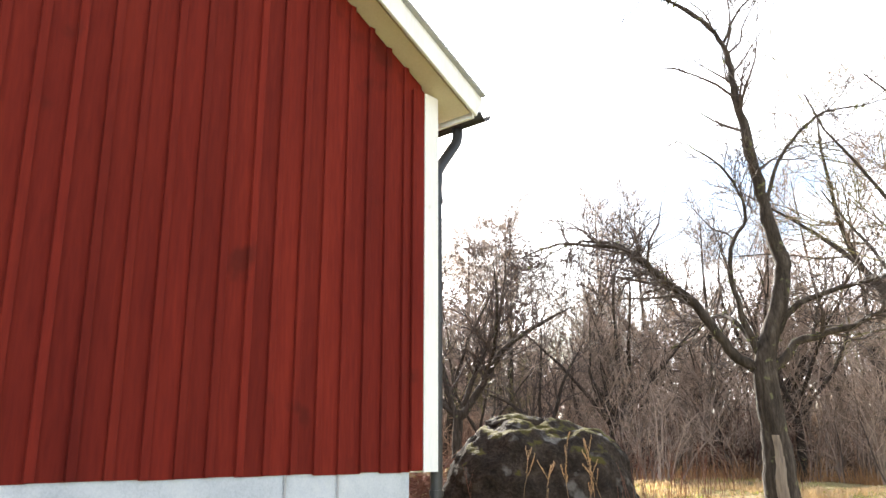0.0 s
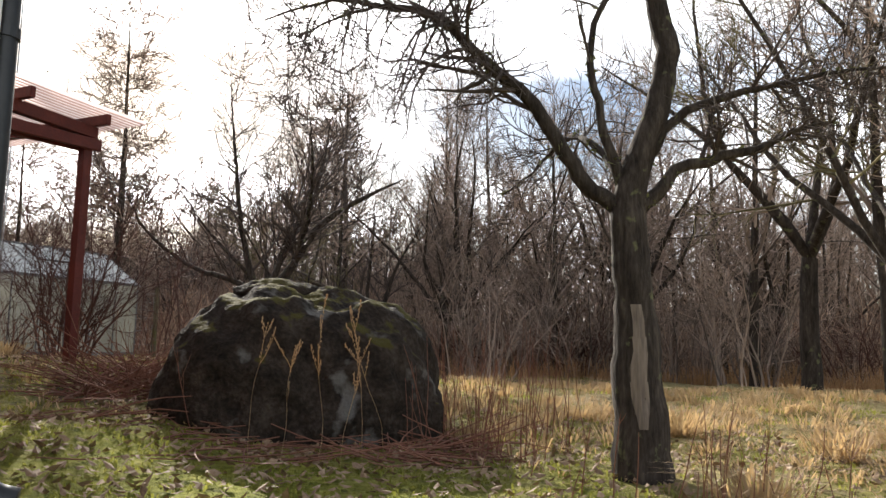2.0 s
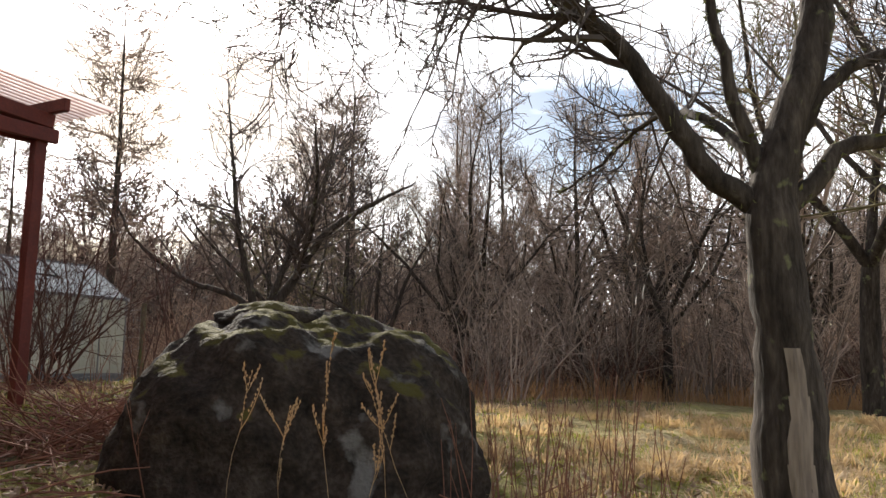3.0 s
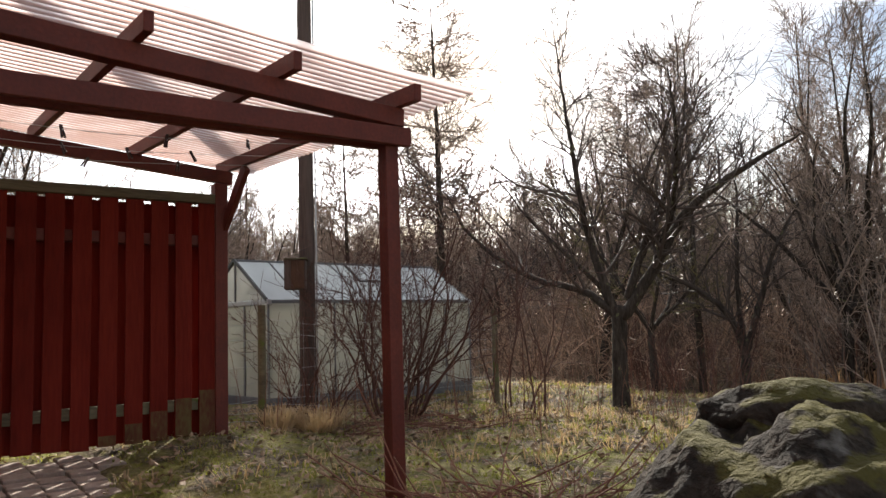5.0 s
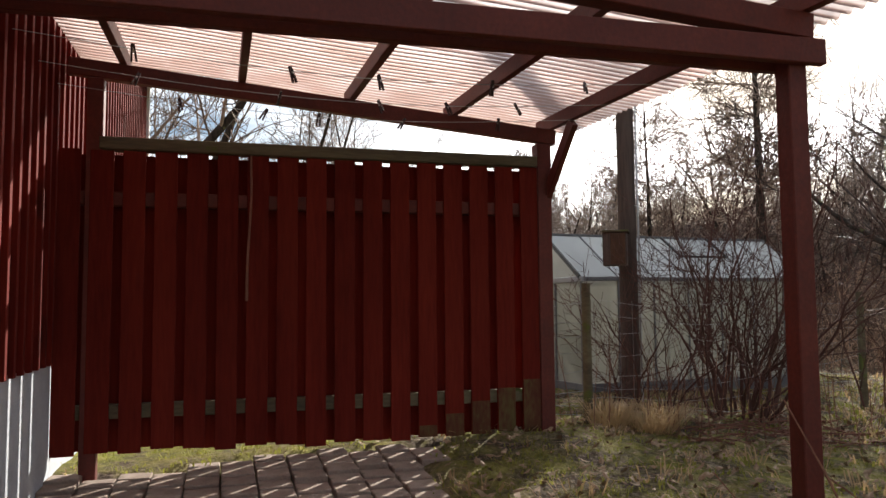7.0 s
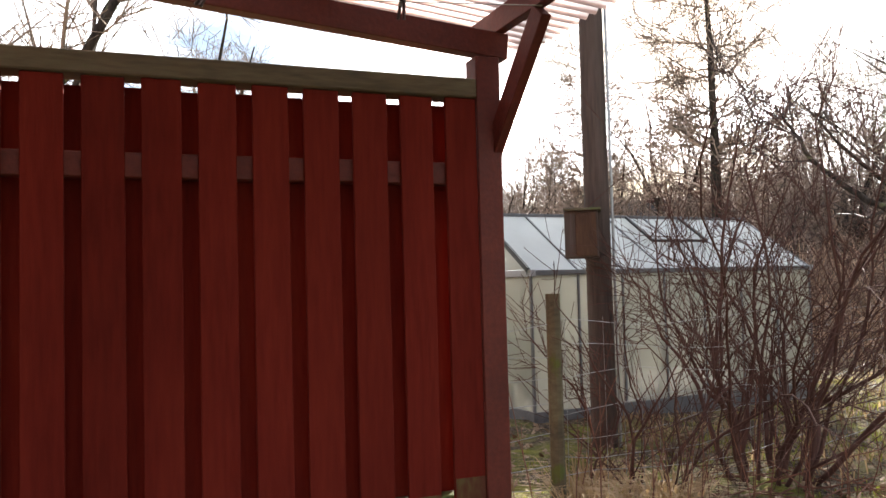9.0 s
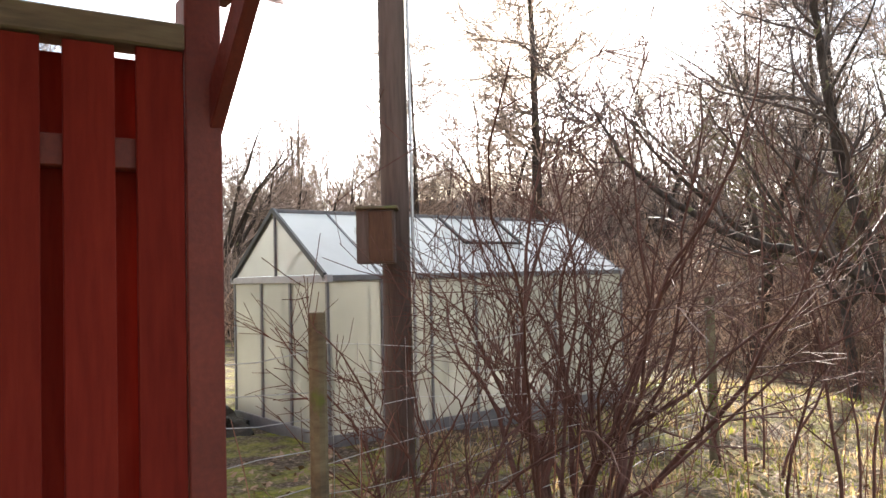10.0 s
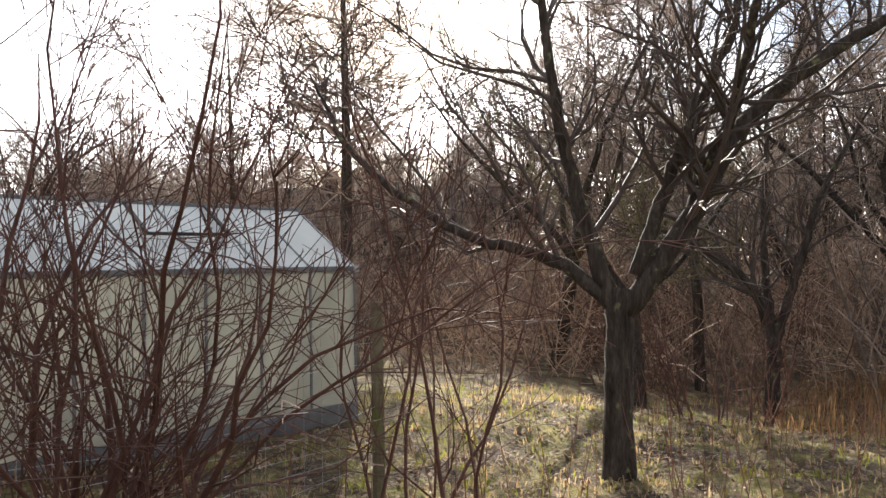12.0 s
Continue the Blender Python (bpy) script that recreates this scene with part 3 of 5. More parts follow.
    for yc in (3.63, 4.02):
        v, f = tube_data([smooth_line([(GX - 0.02, yc, 0.87), (GX - 0.02, yc, 0.7), (GX - 0.02, yc + 0.005, 0.56), (GX - 0.01, yc - 0.03, 0.5)], [0.007, 0.007, 0.007, 0.014], 0.04)], 8)
        kid(mesh_part("earth_cable", v, f, GREY, house, "grey earthing cable"))
    return house


house = build_house()


def build_gutter():
    g = thing("gutter", (GX, WY + 0.4, 3.4), "black half-round roof gutter with a curved downpipe", "gutter")
    y0, z0 = WY + 0.33, ROOF_Z - PITCH * 0.25 + 0.02
    verts, faces = [], []
    n = 10
    for x in (STEP_X, GX + 0.24):
        for k in range(n + 1):
            a = math.pi + math.pi * k / n
            verts.append((x, y0 + 0.062 * math.cos(a), z0 + 0.062 * math.sin(a)))
        for k in range(n + 1):
            a = 2 * math.pi - math.pi * k / n
            verts.append((x, y0 + 0.056 * math.cos(a), z0 + 0.056 * math.sin(a)))
    m = 2 * (n + 1)
    for k in range(m):
        faces.append((k, (k + 1) % m, m + (k + 1) % m, m + k))
    faces.append(tuple(range(m)))
    faces.append(tuple(reversed(range(m, 2 * m))))
    o = mesh_part("trough", verts, faces, BLACK, g)
    inv = Matrix.Translation((-GX, -WY - 0.4, -3.4))
    o.matrix_parent_inverse = inv
    dx, dy = GX - 0.05, WY + 0.09
    pts, rad = smooth_line([(dx, y0, z0 - 0.05), (dx, y0 - 0.01, z0 - 0.16), (dx, dy + 0.04, z0 - 0.42), (dx, dy, z0 - 0.58), (dx, dy, 2.0), (dx, dy, 0.62), (dx + 0.005, dy + 0.01, 0.48), (dx + 0.045, dy + 0.055, 0.375), (dx + 0.1, dy + 0.115, 0.345)],
                           [0.042] * 9, 0.05)
    v, f = tube_data([(pts, rad)], 14)
    o = mesh_part("downpipe", v, f, BLACK, g, smooth=True)
    o.matrix_parent_inverse = inv
    for z in (0.72, 1.9, 2.8):
        v, f = tube_data([(np.array([(dx, dy, z - 0.018), (dx, dy, z + 0.018)]), [0.049, 0.049])], 14)
        o = mesh_part("pipe_bracket", v, f, BLACK, g)
        o.matrix_parent_inverse = inv
    return g


build_gutter()


# ---- pergola and fence ----
FX, FY0, FY1 = -9.27, 4.7, 7.98


def beam_z(y, x=-6.6):
    """Top of the sloping beams; the sheet roof falls away from the house and a little from the fence."""
    near, far = 2.9 + 0.07 * (8.0 - y), 2.99 + 0.09 * (8.0 - y)
    k = (x + 6.6) / (FX + 6.6)
    return near + (far - near) * k


def build_pergola():
    root = (-6.61, 7.97, 0.58)
    p = thing("pergola", root, "red timber pergola with a corrugated translucent roof", "pergola")
    inv = Matrix.Translation([-c for c in root])

    def add(name, bm, label="", mat=RED_BEAM):
        o = part(name, bm, mat, p, label)
        o.matrix_parent_inverse = inv
        return o
    add("post", boxed(-6.656, 7.922, 0.5, -6.566, 8.012, beam_z(8.0) - 0.115, 0.005))
    add("post", boxed(FX - 0.06, 7.9, 0.5, FX + 0.05, 8.01, beam_z(8, FX) - 0.115, 0.005))
    add("post", boxed(FX - 0.06, 4.82, 0.5, FX + 0.04, 4.92, beam_z(4.85, FX) - 0.115, 0.005))
    for x in (-6.542, -6.68):
        add("tie_beam", barred((x, 4.70, 2.70), (x, 8.075, 2.715), 0.045, 0.108))
    add("sloping_beam", barred((-6.611, 4.70, beam_z(4.70) - 0.056), (-6.611, 8.06, beam_z(8.06) - 0.056), 0.09, 0.11))
    add("sloping_beam", barred((FX, 4.70, beam_z(4.70, FX) - 0.056), (FX, 8.06, beam_z(8.06, FX) - 0.056), 0.07, 0.11))
    for y in (8.03, 7.28, 6.53, 5.78, 5.03):
        add("purlin", barred((-9.5, y, beam_z(y, -9.5) + 0.052), (-6.375, y, beam_z(y, -6.375) + 0.052), 0.048, 0.1))
    add("brace", barred((FX, 7.99, 2.48), (FX + 0.4, 8.03, 2.96), 0.045, 0.09))
    # corrugated sheets
    verts, faces = [], []
    ribs = 0.076
    x0, x1, ya, yb = -9.75, -6.3, 4.7, 8.4
    nx = int((x1 - x0) / ribs * 8)
    ys = np.linspace(ya, yb, 26)
    for j, y in enumerate(ys):
        for i in range(nx + 1):
            x = x0 + (x1 - x0) * i / nx
            sag = 0.006 * math.sin(y * 3.1 + x) + (0.012 * max(0, y - 8.1) * math.sin(x * 4))
            verts.append((x, y, beam_z(y, x) + 0.121 + 0.016 * math.cos(2 * math.pi * x / ribs) + sag))
    for j in range(len(ys) - 1):
        for i in range(nx):
            a = j * (nx + 1) + i
            faces.append((a, a + 1, a + nx + 2, a + nx + 1))
    o = mesh_part("corrugated_sheet", verts, faces, CORRUGATED, p, "pinkish translucent corrugated plastic sheet", smooth=True)
    o.matrix_parent_inverse = inv
    mod = o.modifiers.new("thickness", "SOLIDIFY")
    mod.thickness = 0.002
    return p


build_pergola()


def build_fence():
    root = (FX, 6.3, 0.66)
    f = thing("fence", root, "tall red double-sided board fence with a weathered cap rail", "fence")
    inv = Matrix.Translation([-c for c in root])
    rng = random.Random(8)

    def add(name, bm, mat, label=""):
        o = part(name, bm, mat, f, label)
        o.matrix_parent_inverse = inv
    y = 7.83
    i = 0
    while y > 4.72:
        zb = 0.77 + 0.01 * math.sin(i * 2.1) + rng.uniform(-0.012, 0.012)
        zt = 2.693 + rng.uniform(-0.006, 0.0)
        w = 0.069 + rng.uniform(-0.002, 0.002)
        add("board", boxed(FX + 0.022, y - w, zb, FX + 0.044, y + w, zt, 0.003), RED_FENCE)
        if i < 5:
            add("mossy_foot", boxed(FX + 0.045, y - w + 0.004, zb + 0.002, FX + 0.0475, y + w - 0.004, zb + 0.38 - 0.075 * i), MOSSY_FENCE, "green algae on the board's foot")
        add("back_board", boxed(FX - 0.078, y - 0.097 - w, zb, FX - 0.056, y - 0.097 + w, zt - 0.014, 0.003), RED_FENCE)
        y -= 0.194
        i += 1
    for z in (1.03, 2.38):
        add("rail", boxed(FX - 0.055, FY0 + 0.05, z - 0.045, FX + 0.021, 7.9, z + 0.045, 0.004), GREY_WOOD if z < 2 else RED_BEAM)
    add("cap_rail", boxed(FX - 0.07, FY0 + 0.2, 2.695, FX + 0.055, 7.9, 2.775, 0.006), GREY_WOOD, "weathered mossy cap rail")
    return f


build_fence()

# ---- boulder ----
def build_boulder():
    cx, cy, cz = -4.15, 8.4, 0.1
    ax = np.array([0.85, 0.52, 0])
    ay = np.array([-0.52, 0.85, 0])
    bm = bmesh.new()
    bmesh.ops.create_icosphere(bm, subdivisions=6, radius=1)
    for v in bm.verts:
        d = np.array(v.co)
        q = d / max(1e-6, (np.abs(d) ** 3.4).sum() ** (1 / 3.4))
        hx = 1.02 if d[0] < 0 else 0.98
        p = (ax * q[0] * hx + ay * q[1] * 0.97) * 1.12
        z = q[2] * (1.2 - 0.06 * q[0]) if q[2] > 0 else q[2] * 0.55
        if q[2] > 0:
            p = p * (1 - 0.07 * q[2] ** 2)
            if d[0] < 0:
                p = p + ax * (0.24 * q[2] ** 1.2) * min(1, -d[0] * 1.3)
        big = noise.noise(Vector(d * 1.3) + Vector((5, 2, 1)))
        mid = noise.noise(Vector(d * 3.4) + Vector((1, 7, 4)))
        crag = noise.noise(Vector(d * 8.0))
        fine = noise.noise(Vector(d * 21.0))
        ridge = abs(noise.noise(Vector(d * 5.0) + Vector((9, 3, 3))))
        s = 1 + 0.06 * big + 0.035 * mid + 0.03 * crag + 0.022 * fine - 0.03 * ridge
        # broken ledges across the flanks
        ledge = noise.noise(Vector((d[0] * 2.2, d[1] * 2.2, d[2] * 6.0)) + Vector((4, 8, 2)))
        s += 0.03 * max(-0.6, min(0.6, ledge * 3))
        v.co = (cx + p[0] * s, cy + p[1] * s, cz + z * s)
    for fc in bm.faces:
        fc.smooth = True
    b = part("boulder", bm, ROCK)
    # moss gathers on upward faces
    t = ROCK.node_tree
    next(q for q in t.nodes if q.type == "BUMP").inputs["Distance"].default_value = 0.07
    p = t.nodes["Principled BSDF"]
    old = p.inputs["Base Color"].links[0].from_socket
    geo = t.nodes.new("ShaderNodeNewGeometry")
    sep = t.nodes.new("ShaderNodeSeparateXYZ")
    t.links.new(geo.outputs["Normal"], sep.inputs["Vector"])
    n = t.nodes.new("ShaderNodeTexNoise")
    n.inputs["Scale"].default_value, n.inputs["Detail"].default_value = 5.0, 8.0
    c = t.nodes.new("ShaderNodeTexCoord")
    t.links.new(c.outputs["Object"], n.inputs["Vector"])
    a = t.nodes.new("ShaderNodeMath")
    a.operation = "MULTIPLY_ADD"
    a.inputs[1].default_value = 0.55
    t.links.new(sep.outputs["Z"], a.inputs[0])
    t.links.new(n.outputs["Fac"], a.inputs[2])
    r = t.nodes.new("ShaderNodeValToRGB")
    r.color_ramp.elements[0].position, r.color_ramp.elements[1].position = 0.93, 1.06
    t.links.new(a.outputs[0], r.inputs["Fac"])
    m = t.nodes.new("ShaderNodeMix")
    m.data_type = "RGBA"
    m.inputs["B"].default_value = (0.075, 0.066, 0.02, 1)
    t.links.new(r.outputs["Color"], m.inputs["Factor"])
    t.links.new(old, m.inputs["A"])
    t.links.new(m.outputs["Result"], p.inputs["Base Color"])
    return tagged(b, "large rounded granite boulder with moss and lichen", "boulder")


build_boulder()


def build_top_stone():
    bm = bmesh.new()
    bmesh.ops.create_icosphere(bm, subdivisions=4, radius=1)
    for v in bm.verts:
        d = v.co.copy()
        s = 1 + 0.16 * noise.noise(d * 1.8 + Vector((2, 4, 6))) + 0.08 * noise.noise(d * 5)
        v.co = Vector((-4.3, 8.2, 1.235)) + Matrix.Rotation(0.75, 3, "Z") @ Vector((d.x * 0.36 * s, d.y * 0.22 * s, d.z * (0.15 if d.z > 0 else 0.12) * s))
    for f in bm.faces:
        f.smooth = True
    tagged(part("stone", bm, ROCK), "dark flat stone lying on the boulder", "stone")


build_top_stone()


# ---- apple tree beside the boulder ----
def build_front_tree():
    root = np.array((-1.27, 7.88, 0.15))
    tree = thing("apple_tree", tuple(root), "old bare apple tree with a split trunk wound", "tree")
    inv = Matrix.Translation([-c for c in root])
    rng = np.random.default_rng(11)
    main = smooth_line([(-1.17, 7.93, 0.02), (-1.19, 7.92, 0.3), (-1.2, 7.92, 0.7), (-1.22, 7.9, 1.2), (-1.24, 7.9, 1.7), (-1.17, 7.95, 2.0), (-1.08, 8.02, 2.35), (-1.04, 8.04, 2.62), (-1.09, 7.99, 2.95), (-1.15, 7.95, 3.4), (-1.24, 7.87, 4.25), (-1.32, 7.8, 4.86), (-1.62, 7.54, 5.25), (-2.13, 7.09, 5.55)],
                       [0.26, 0.215, 0.19, 0.155, 0.13, 0.11, 0.095, 0.098, 0.078, 0.068, 0.055, 0.04, 0.024, 0.008], 0.08, 0.006, rng)
    left = smooth_line([(-1.26, 7.88, 1.6), (-1.32, 7.86, 1.7), (-1.48, 7.76, 1.86), (-1.71, 7.62, 2.28), (-1.91, 7.5, 2.48), (-2.1, 7.39, 2.71), (-2.22, 7.32, 2.83), (-2.47, 7.18, 2.87), (-2.74, 7.01, 2.9), (-3.09, 6.81, 2.77)],
                       [0.06, 0.07, 0.065, 0.055, 0.052, 0.038, 0.032, 0.024, 0.016, 0.006], 0.08, 0.006, rng)
    r1 = smooth_line([(-1.2, 7.92, 1.66), (-1.1, 7.98, 1.76), (-1.01, 8.04, 1.9), (-0.77, 8.18, 1.99), (-0.59, 8.28, 2.03), (-0.42, 8.38, 2.14), (-0.2, 8.5, 2.2)], [0.06, 0.058, 0.05, 0.042, 0.036, 0.022, 0.008], 0.08, 0.005, rng)
    r2 = smooth_line([(-1.15, 7.95, 1.95), (-1.0, 8.04, 2.21), (-0.72, 8.2, 2.35), (-0.44, 8.37, 2.43), (-0.1, 8.57, 2.52), (0.3, 8.8, 2.55)], [0.05, 0.04, 0.032, 0.024, 0.015, 0.006], 0.08, 0.005, rng)
    mid = smooth_line([(-1.25, 7.89, 1.75), (-1.31, 7.86, 1.95), (-1.37, 7.82, 2.2), (-1.42, 7.79, 2.57), (-1.38, 7.82, 2.86), (-1.27, 7.88, 3.07), (-1.32, 7.82, 3.4), (-1.51, 7.64, 3.69), (-1.79, 7.39, 3.87)], [0.05, 0.045, 0.036, 0.03, 0.026, 0.022, 0.018, 0.012, 0.005], 0.08, 0.006, rng)
    top_r = smooth_line([(-1.12, 7.97, 3.1), (-1.0, 8.1, 3.6), (-0.69, 8.36, 4.05), (-0.4, 8.6, 4.15), (-0.16, 8.81, 4.23)], [0.03, 0.024, 0.018, 0.012, 0.005], 0.08, 0.006, rng)
    back_l = smooth_line([(-1.24, 7.9, 1.85), (-1.55, 8.15, 2.15), (-1.85, 8.5, 2.3), (-2.3, 8.9, 2.2), (-2.7, 9.1, 2.05)], [0.04, 0.03, 0.022, 0.014, 0.005], 0.08, 0.006, rng)
    over_l = smooth_line([(-1.95, 7.47, 2.52), (-2.2, 7.5, 2.8), (-2.55, 7.45, 2.98), (-2.85, 7.3, 2.95), (-3.15, 7.1, 2.75)], [0.034, 0.028, 0.02, 0.013, 0.005], 0.08, 0.006, rng)
    top_s = smooth_line([(-1.3, 7.82, 4.8), (-1.19, 7.91, 5.12), (-0.99, 8.09, 5.45), (-0.9, 8.2, 5.9)], [0.022, 0.016, 0.01, 0.004], 0.1, 0.006, rng)
    slim = 0.72
    stand = np.array((-0.1, -0.05, 0.0))
    main = (main[0] + stand, main[1] * slim)
    left, r1, r2, mid, top_r, back_l, top_s, over_l = [(l[0] + stand, l[1] * slim) for l in (left, r1, r2, mid, top_r, back_l, top_s, over_l)]
    v, f = tube_data([main], 22)
    v = [q + unit(q - main[0][np.argmin(np.abs(main[0][:, 2] - q[2]))]) * (0.014 * noise.noise(Vector((q[0] * 9, q[1] * 9, q[2] * 3))) + 0.009 * noise.noise(Vector(q * 24))) for q in v]
    o = mesh_part("trunk", v, f, BARK, tree, smooth=True)
    o.matrix_parent_inverse = inv
    limbs = [left, r1, r2, mid, top_r, back_l, top_s, over_l]
    for l in limbs:
        v, f = tube_data([l], 9)
        o = mesh_part("limb", v, f, BARK, tree, smooth=True)
        o.matrix_parent_inverse = inv
    upper = (main[0][int(len(main[0]) * 0.5):], main[1][int(len(main[1]) * 0.5):])
    second = ramify(rng, [left], 26, 0.75, 0.5, 1.0, 0.1, 0.3, 0.25, 6) + ramify(rng, limbs[1:], 13, 0.62, 0.5, 0.9, 0.12, 0.3, 0.25, 6) + ramify(rng, [upper], 24, 0.8, 0.4, 0.9, 0.1, 0.3, 0.1, 6)
    droop = ramify(rng, [left, back_l], 9, 0.9, 0.45, 1.1, -0.25, 0.25, 0.3, 6) + ramify(rng, [over_l, (left[0][len(left[0]) // 2:], left[1][len(left[1]) // 2:])], 12, 1.0, 0.5, 1.2, -0.4, 0.22, 0.15, 7)
    third = ramify(rng, second + droop, 8, 0.3, 0.6, 0.9, 0.15, 0.4, 0.12, 4, 0.0034)
    fourth = ramify(rng, third, 3, 0.13, 0.7, 0.9, 0.1, 0.35, 0.15, 3, 0.003)
    v, f = tube_data(second + droop, 5, cap=False)
    v, f = tube_data(third + fourth, 3, v, f, cap=False)
    o = mesh_part("crown", v, f, TWIG, tree, "crooked branches and fine bare twigs")
    tagged(o, kind="stuff")
    o.matrix_parent_inverse = inv
    # lichen tufts on limbs
    v, f = [], []
    for pts, rad in limbs + [upper]:
        for k in range(12):
            i = rng.integers(0, len(pts))
            for j in range(6):
                d = rng.normal(0, 1, 3)
                e = rng.normal(0, 0.012, 3)
                c = pts[i] + unit(d) * rad[i] * 0.9
                t = c + unit(d) * 0.03 + e
                b = len(v)
                v += [c + e * 0.8, c - e * 0.8, t]
                f.append((b, b + 1, b + 2))
    o = tagged(mesh_part("lichen", v, f, LICHEN, tree, "yellow-green lichen tufts"), kind="stuff")
    o.matrix_parent_inverse = inv
    # bare wood where the bark has split: a raised strip on the camera-side face of the trunk
    e = unit(np.array((0.1, 3.0, 0)) - np.array((-1.2, 7.92, 0)))
    side = np.array((-e[1], e[0], 0))
    v, f = [], []
    zs = np.linspace(0.46, 1.14, 14)
    for i, z in enumerate(zs):
        g = i / 13
        wid = 0.05 * (1 + 0.08 * math.sin(i * 2.3)) * (1 - 0.6 * g) * min(1, 0.35 + 2.4 * g) + 0.006
        j = int(np.argmin(np.abs(main[0][:, 2] - z)))
        c, r = main[0][j], main[1][j]
        for s in (-1, -0.5, 0, 0.5, 1):
            off = s * wid + 0.02
            depth = math.sqrt(max(0.0004, r * r - off * off))
            v.append(c + side * off + e * (depth + 0.012 - 0.005 * abs(s)))
    for i in range(13):
        for k in range(4):
            a = i * 5 + k
            f.append((a, a + 1, a + 6, a + 5))
    o = mesh_part("trunk_wound", v, f, BAREWOOD, tree, "pale bare wood in the split bark")
    o.matrix_parent_inverse = inv
    return tree


build_front_tree()


# ---- bush, garden trees, woods ----
def tree_lines(rng, height, limbs, limb_len, r0, style):
    """Skeleton of a bare tree standing at the origin."""
    if style == "slender":
        trunk = branch(rng, (0, 0, -0.1), (rng.normal(0, 0.05), rng.normal(0, 0.05), 1), height, r0, 0.012, 0.1, 0.07, 12)
        main = [trunk]
        l1 = ramify(rng, main, limbs, limb_len, 0.42, 0.85, 0.16, 0.16, 0.22, 6, 0.008)
    elif style == "larch":
        trunk = branch(rng, (0, 0, -0.1), (0, 0, 1), height, r0, 0.012, 0.1, 0.03, 12)
        main = [trunk]
        l1 = ramify(rng, main, limbs, limb_len, 0.3, 1.35, 0.02, 0.12, 0.3, 6, 0.008)
    else:
        trunk = branch(rng, (0, 0, -0.1), (rng.normal(0, 0.12), rng.normal(0, 0.12), 1), height * 0.3, r0, r0 * 0.75, 0.05, 0.1, 6)
        main = [trunk]
        top = trunk[0][-1]
        for k in range(5):
            a = 2 * math.pi * (k + rng.random() * 0.6) / 5
            d = (math.cos(a) * 0.75, math.sin(a) * 0.75, 0.75 + 0.5 * rng.random())
            main.append(branch(rng, top, d, height * (0.55 + 0.25 * rng.random()), r0 * 0.5, 0.012, 0.06, 0.2, 9))
        l1 = ramify(rng, main[1:], limbs, limb_len, 0.45, 0.9, 0.1, 0.25, 0.15, 6, 0.008)
    return main, l1


def bare_tree(seed, height, limbs=20, limb_len=1.8, r0=0.11, style="slender", k2=6, k3=3, mats=(BARK, HAZED_TWIG), rmin=0.0075, label="", at=(0, 0, 0), name="bare_tree", category="tree", group=""):
    rng = np.random.default_rng(seed)
    main, l1 = tree_lines(rng, height, limbs, limb_len, r0, style)
    l2 = ramify(rng, l1, k2, limb_len * 0.42, 0.6, 0.85, 0.12, 0.25, 0.12, 4, rmin)
    l3 = ramify(rng, l2, k3, limb_len * 0.22, 0.7, 0.8, 0.1, 0.25, 0.1, 3, rmin * 0.8)
    t = thing(name, at, label, category, group)
    v, f = tube_data(main, 8, cap=False)
    mesh_part("trunk", v, f, mats[0], t, smooth=True)
    v, f = tube_data(l1, 4, cap=False)
    v, f = tube_data(l2 + l3, 3, v, f, cap=False)
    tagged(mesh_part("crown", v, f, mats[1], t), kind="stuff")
    return t


def thicket(seed, stems, height, spread, mat, rmin=0.004, k1=6, k2=3, lean=0.5, r0=0.02, at=(0, 0, 0), name="shrub", label="", group="", twig=0.35, crook=0.2):
    rng = np.random.default_rng(seed)
    main = []
    for k in range(stems):
        a, r = rng.random() * 2 * math.pi, spread * math.sqrt(rng.random())
        d = (math.cos(a) * lean * rng.random(), math.sin(a) * lean * rng.random(), 1)
        main.append(branch(rng, (math.cos(a) * r, math.sin(a) * r, -0.05), d, height * (0.55 + 0.5 * rng.random()), r0 * (0.6 + 0.7 * rng.random()), rmin, 0.04, crook, 10))
    l1 = ramify(rng, main, k1, height * twig, 0.5, 0.75, 0.08, 0.24, 0.15, 5, rmin)
    l2 = ramify(rng, l1, k2, height * twig * 0.42, 0.7, 0.7, 0.05, 0.2, 0.15, 3, rmin * 0.8)
    t = thing(name, at, label, "shrub", group)
    v, f = tube_data(main, 6, cap=False)
    tagged(mesh_part("stool", v, f, mat, t, smooth=True), kind="stuff")
    v, f = tube_data(l1 + l2, 3, cap=False)
    tagged(mesh_part("crown", v, f, mat, t), kind="stuff")
    return t


def on_ground(x, y, sink=0.03):
    return (x, y, ground_z(x, y) - sink)


# the multi-stemmed bush beside the pole
thicket(21, 22, 2.9, 0.26, RED_TWIG, 0.003, 10, 6, 0.78, 0.019, on_ground(-10.35, 10.4), "bush", "large bare reddish multi-stemmed garden bush", twig=0.3, crook=0.36)
thicket(22, 9, 1.7, 0.3, RED_TWIG, 0.0028, 8, 6, 0.7, 0.011, on_ground(-10.2, 9.3), "bush", "low bare reddish bush by the pole", twig=0.34, crook=0.4)
thicket(26, 4, 3.0, 0.35, RED_TWIG, 0.003, 6, 3, 0.25, 0.013, on_ground(-10.5, 12.4), "bush", "thin bare shrub of upright shoots", twig=0.25)
thicket(24, 4, 3.0, 0.35, RED_TWIG, 0.003, 5, 3, 0.2, 0.013, on_ground(-9.45, 11.6), "bush", "thin bare shrub of upright shoots", twig=0.3)


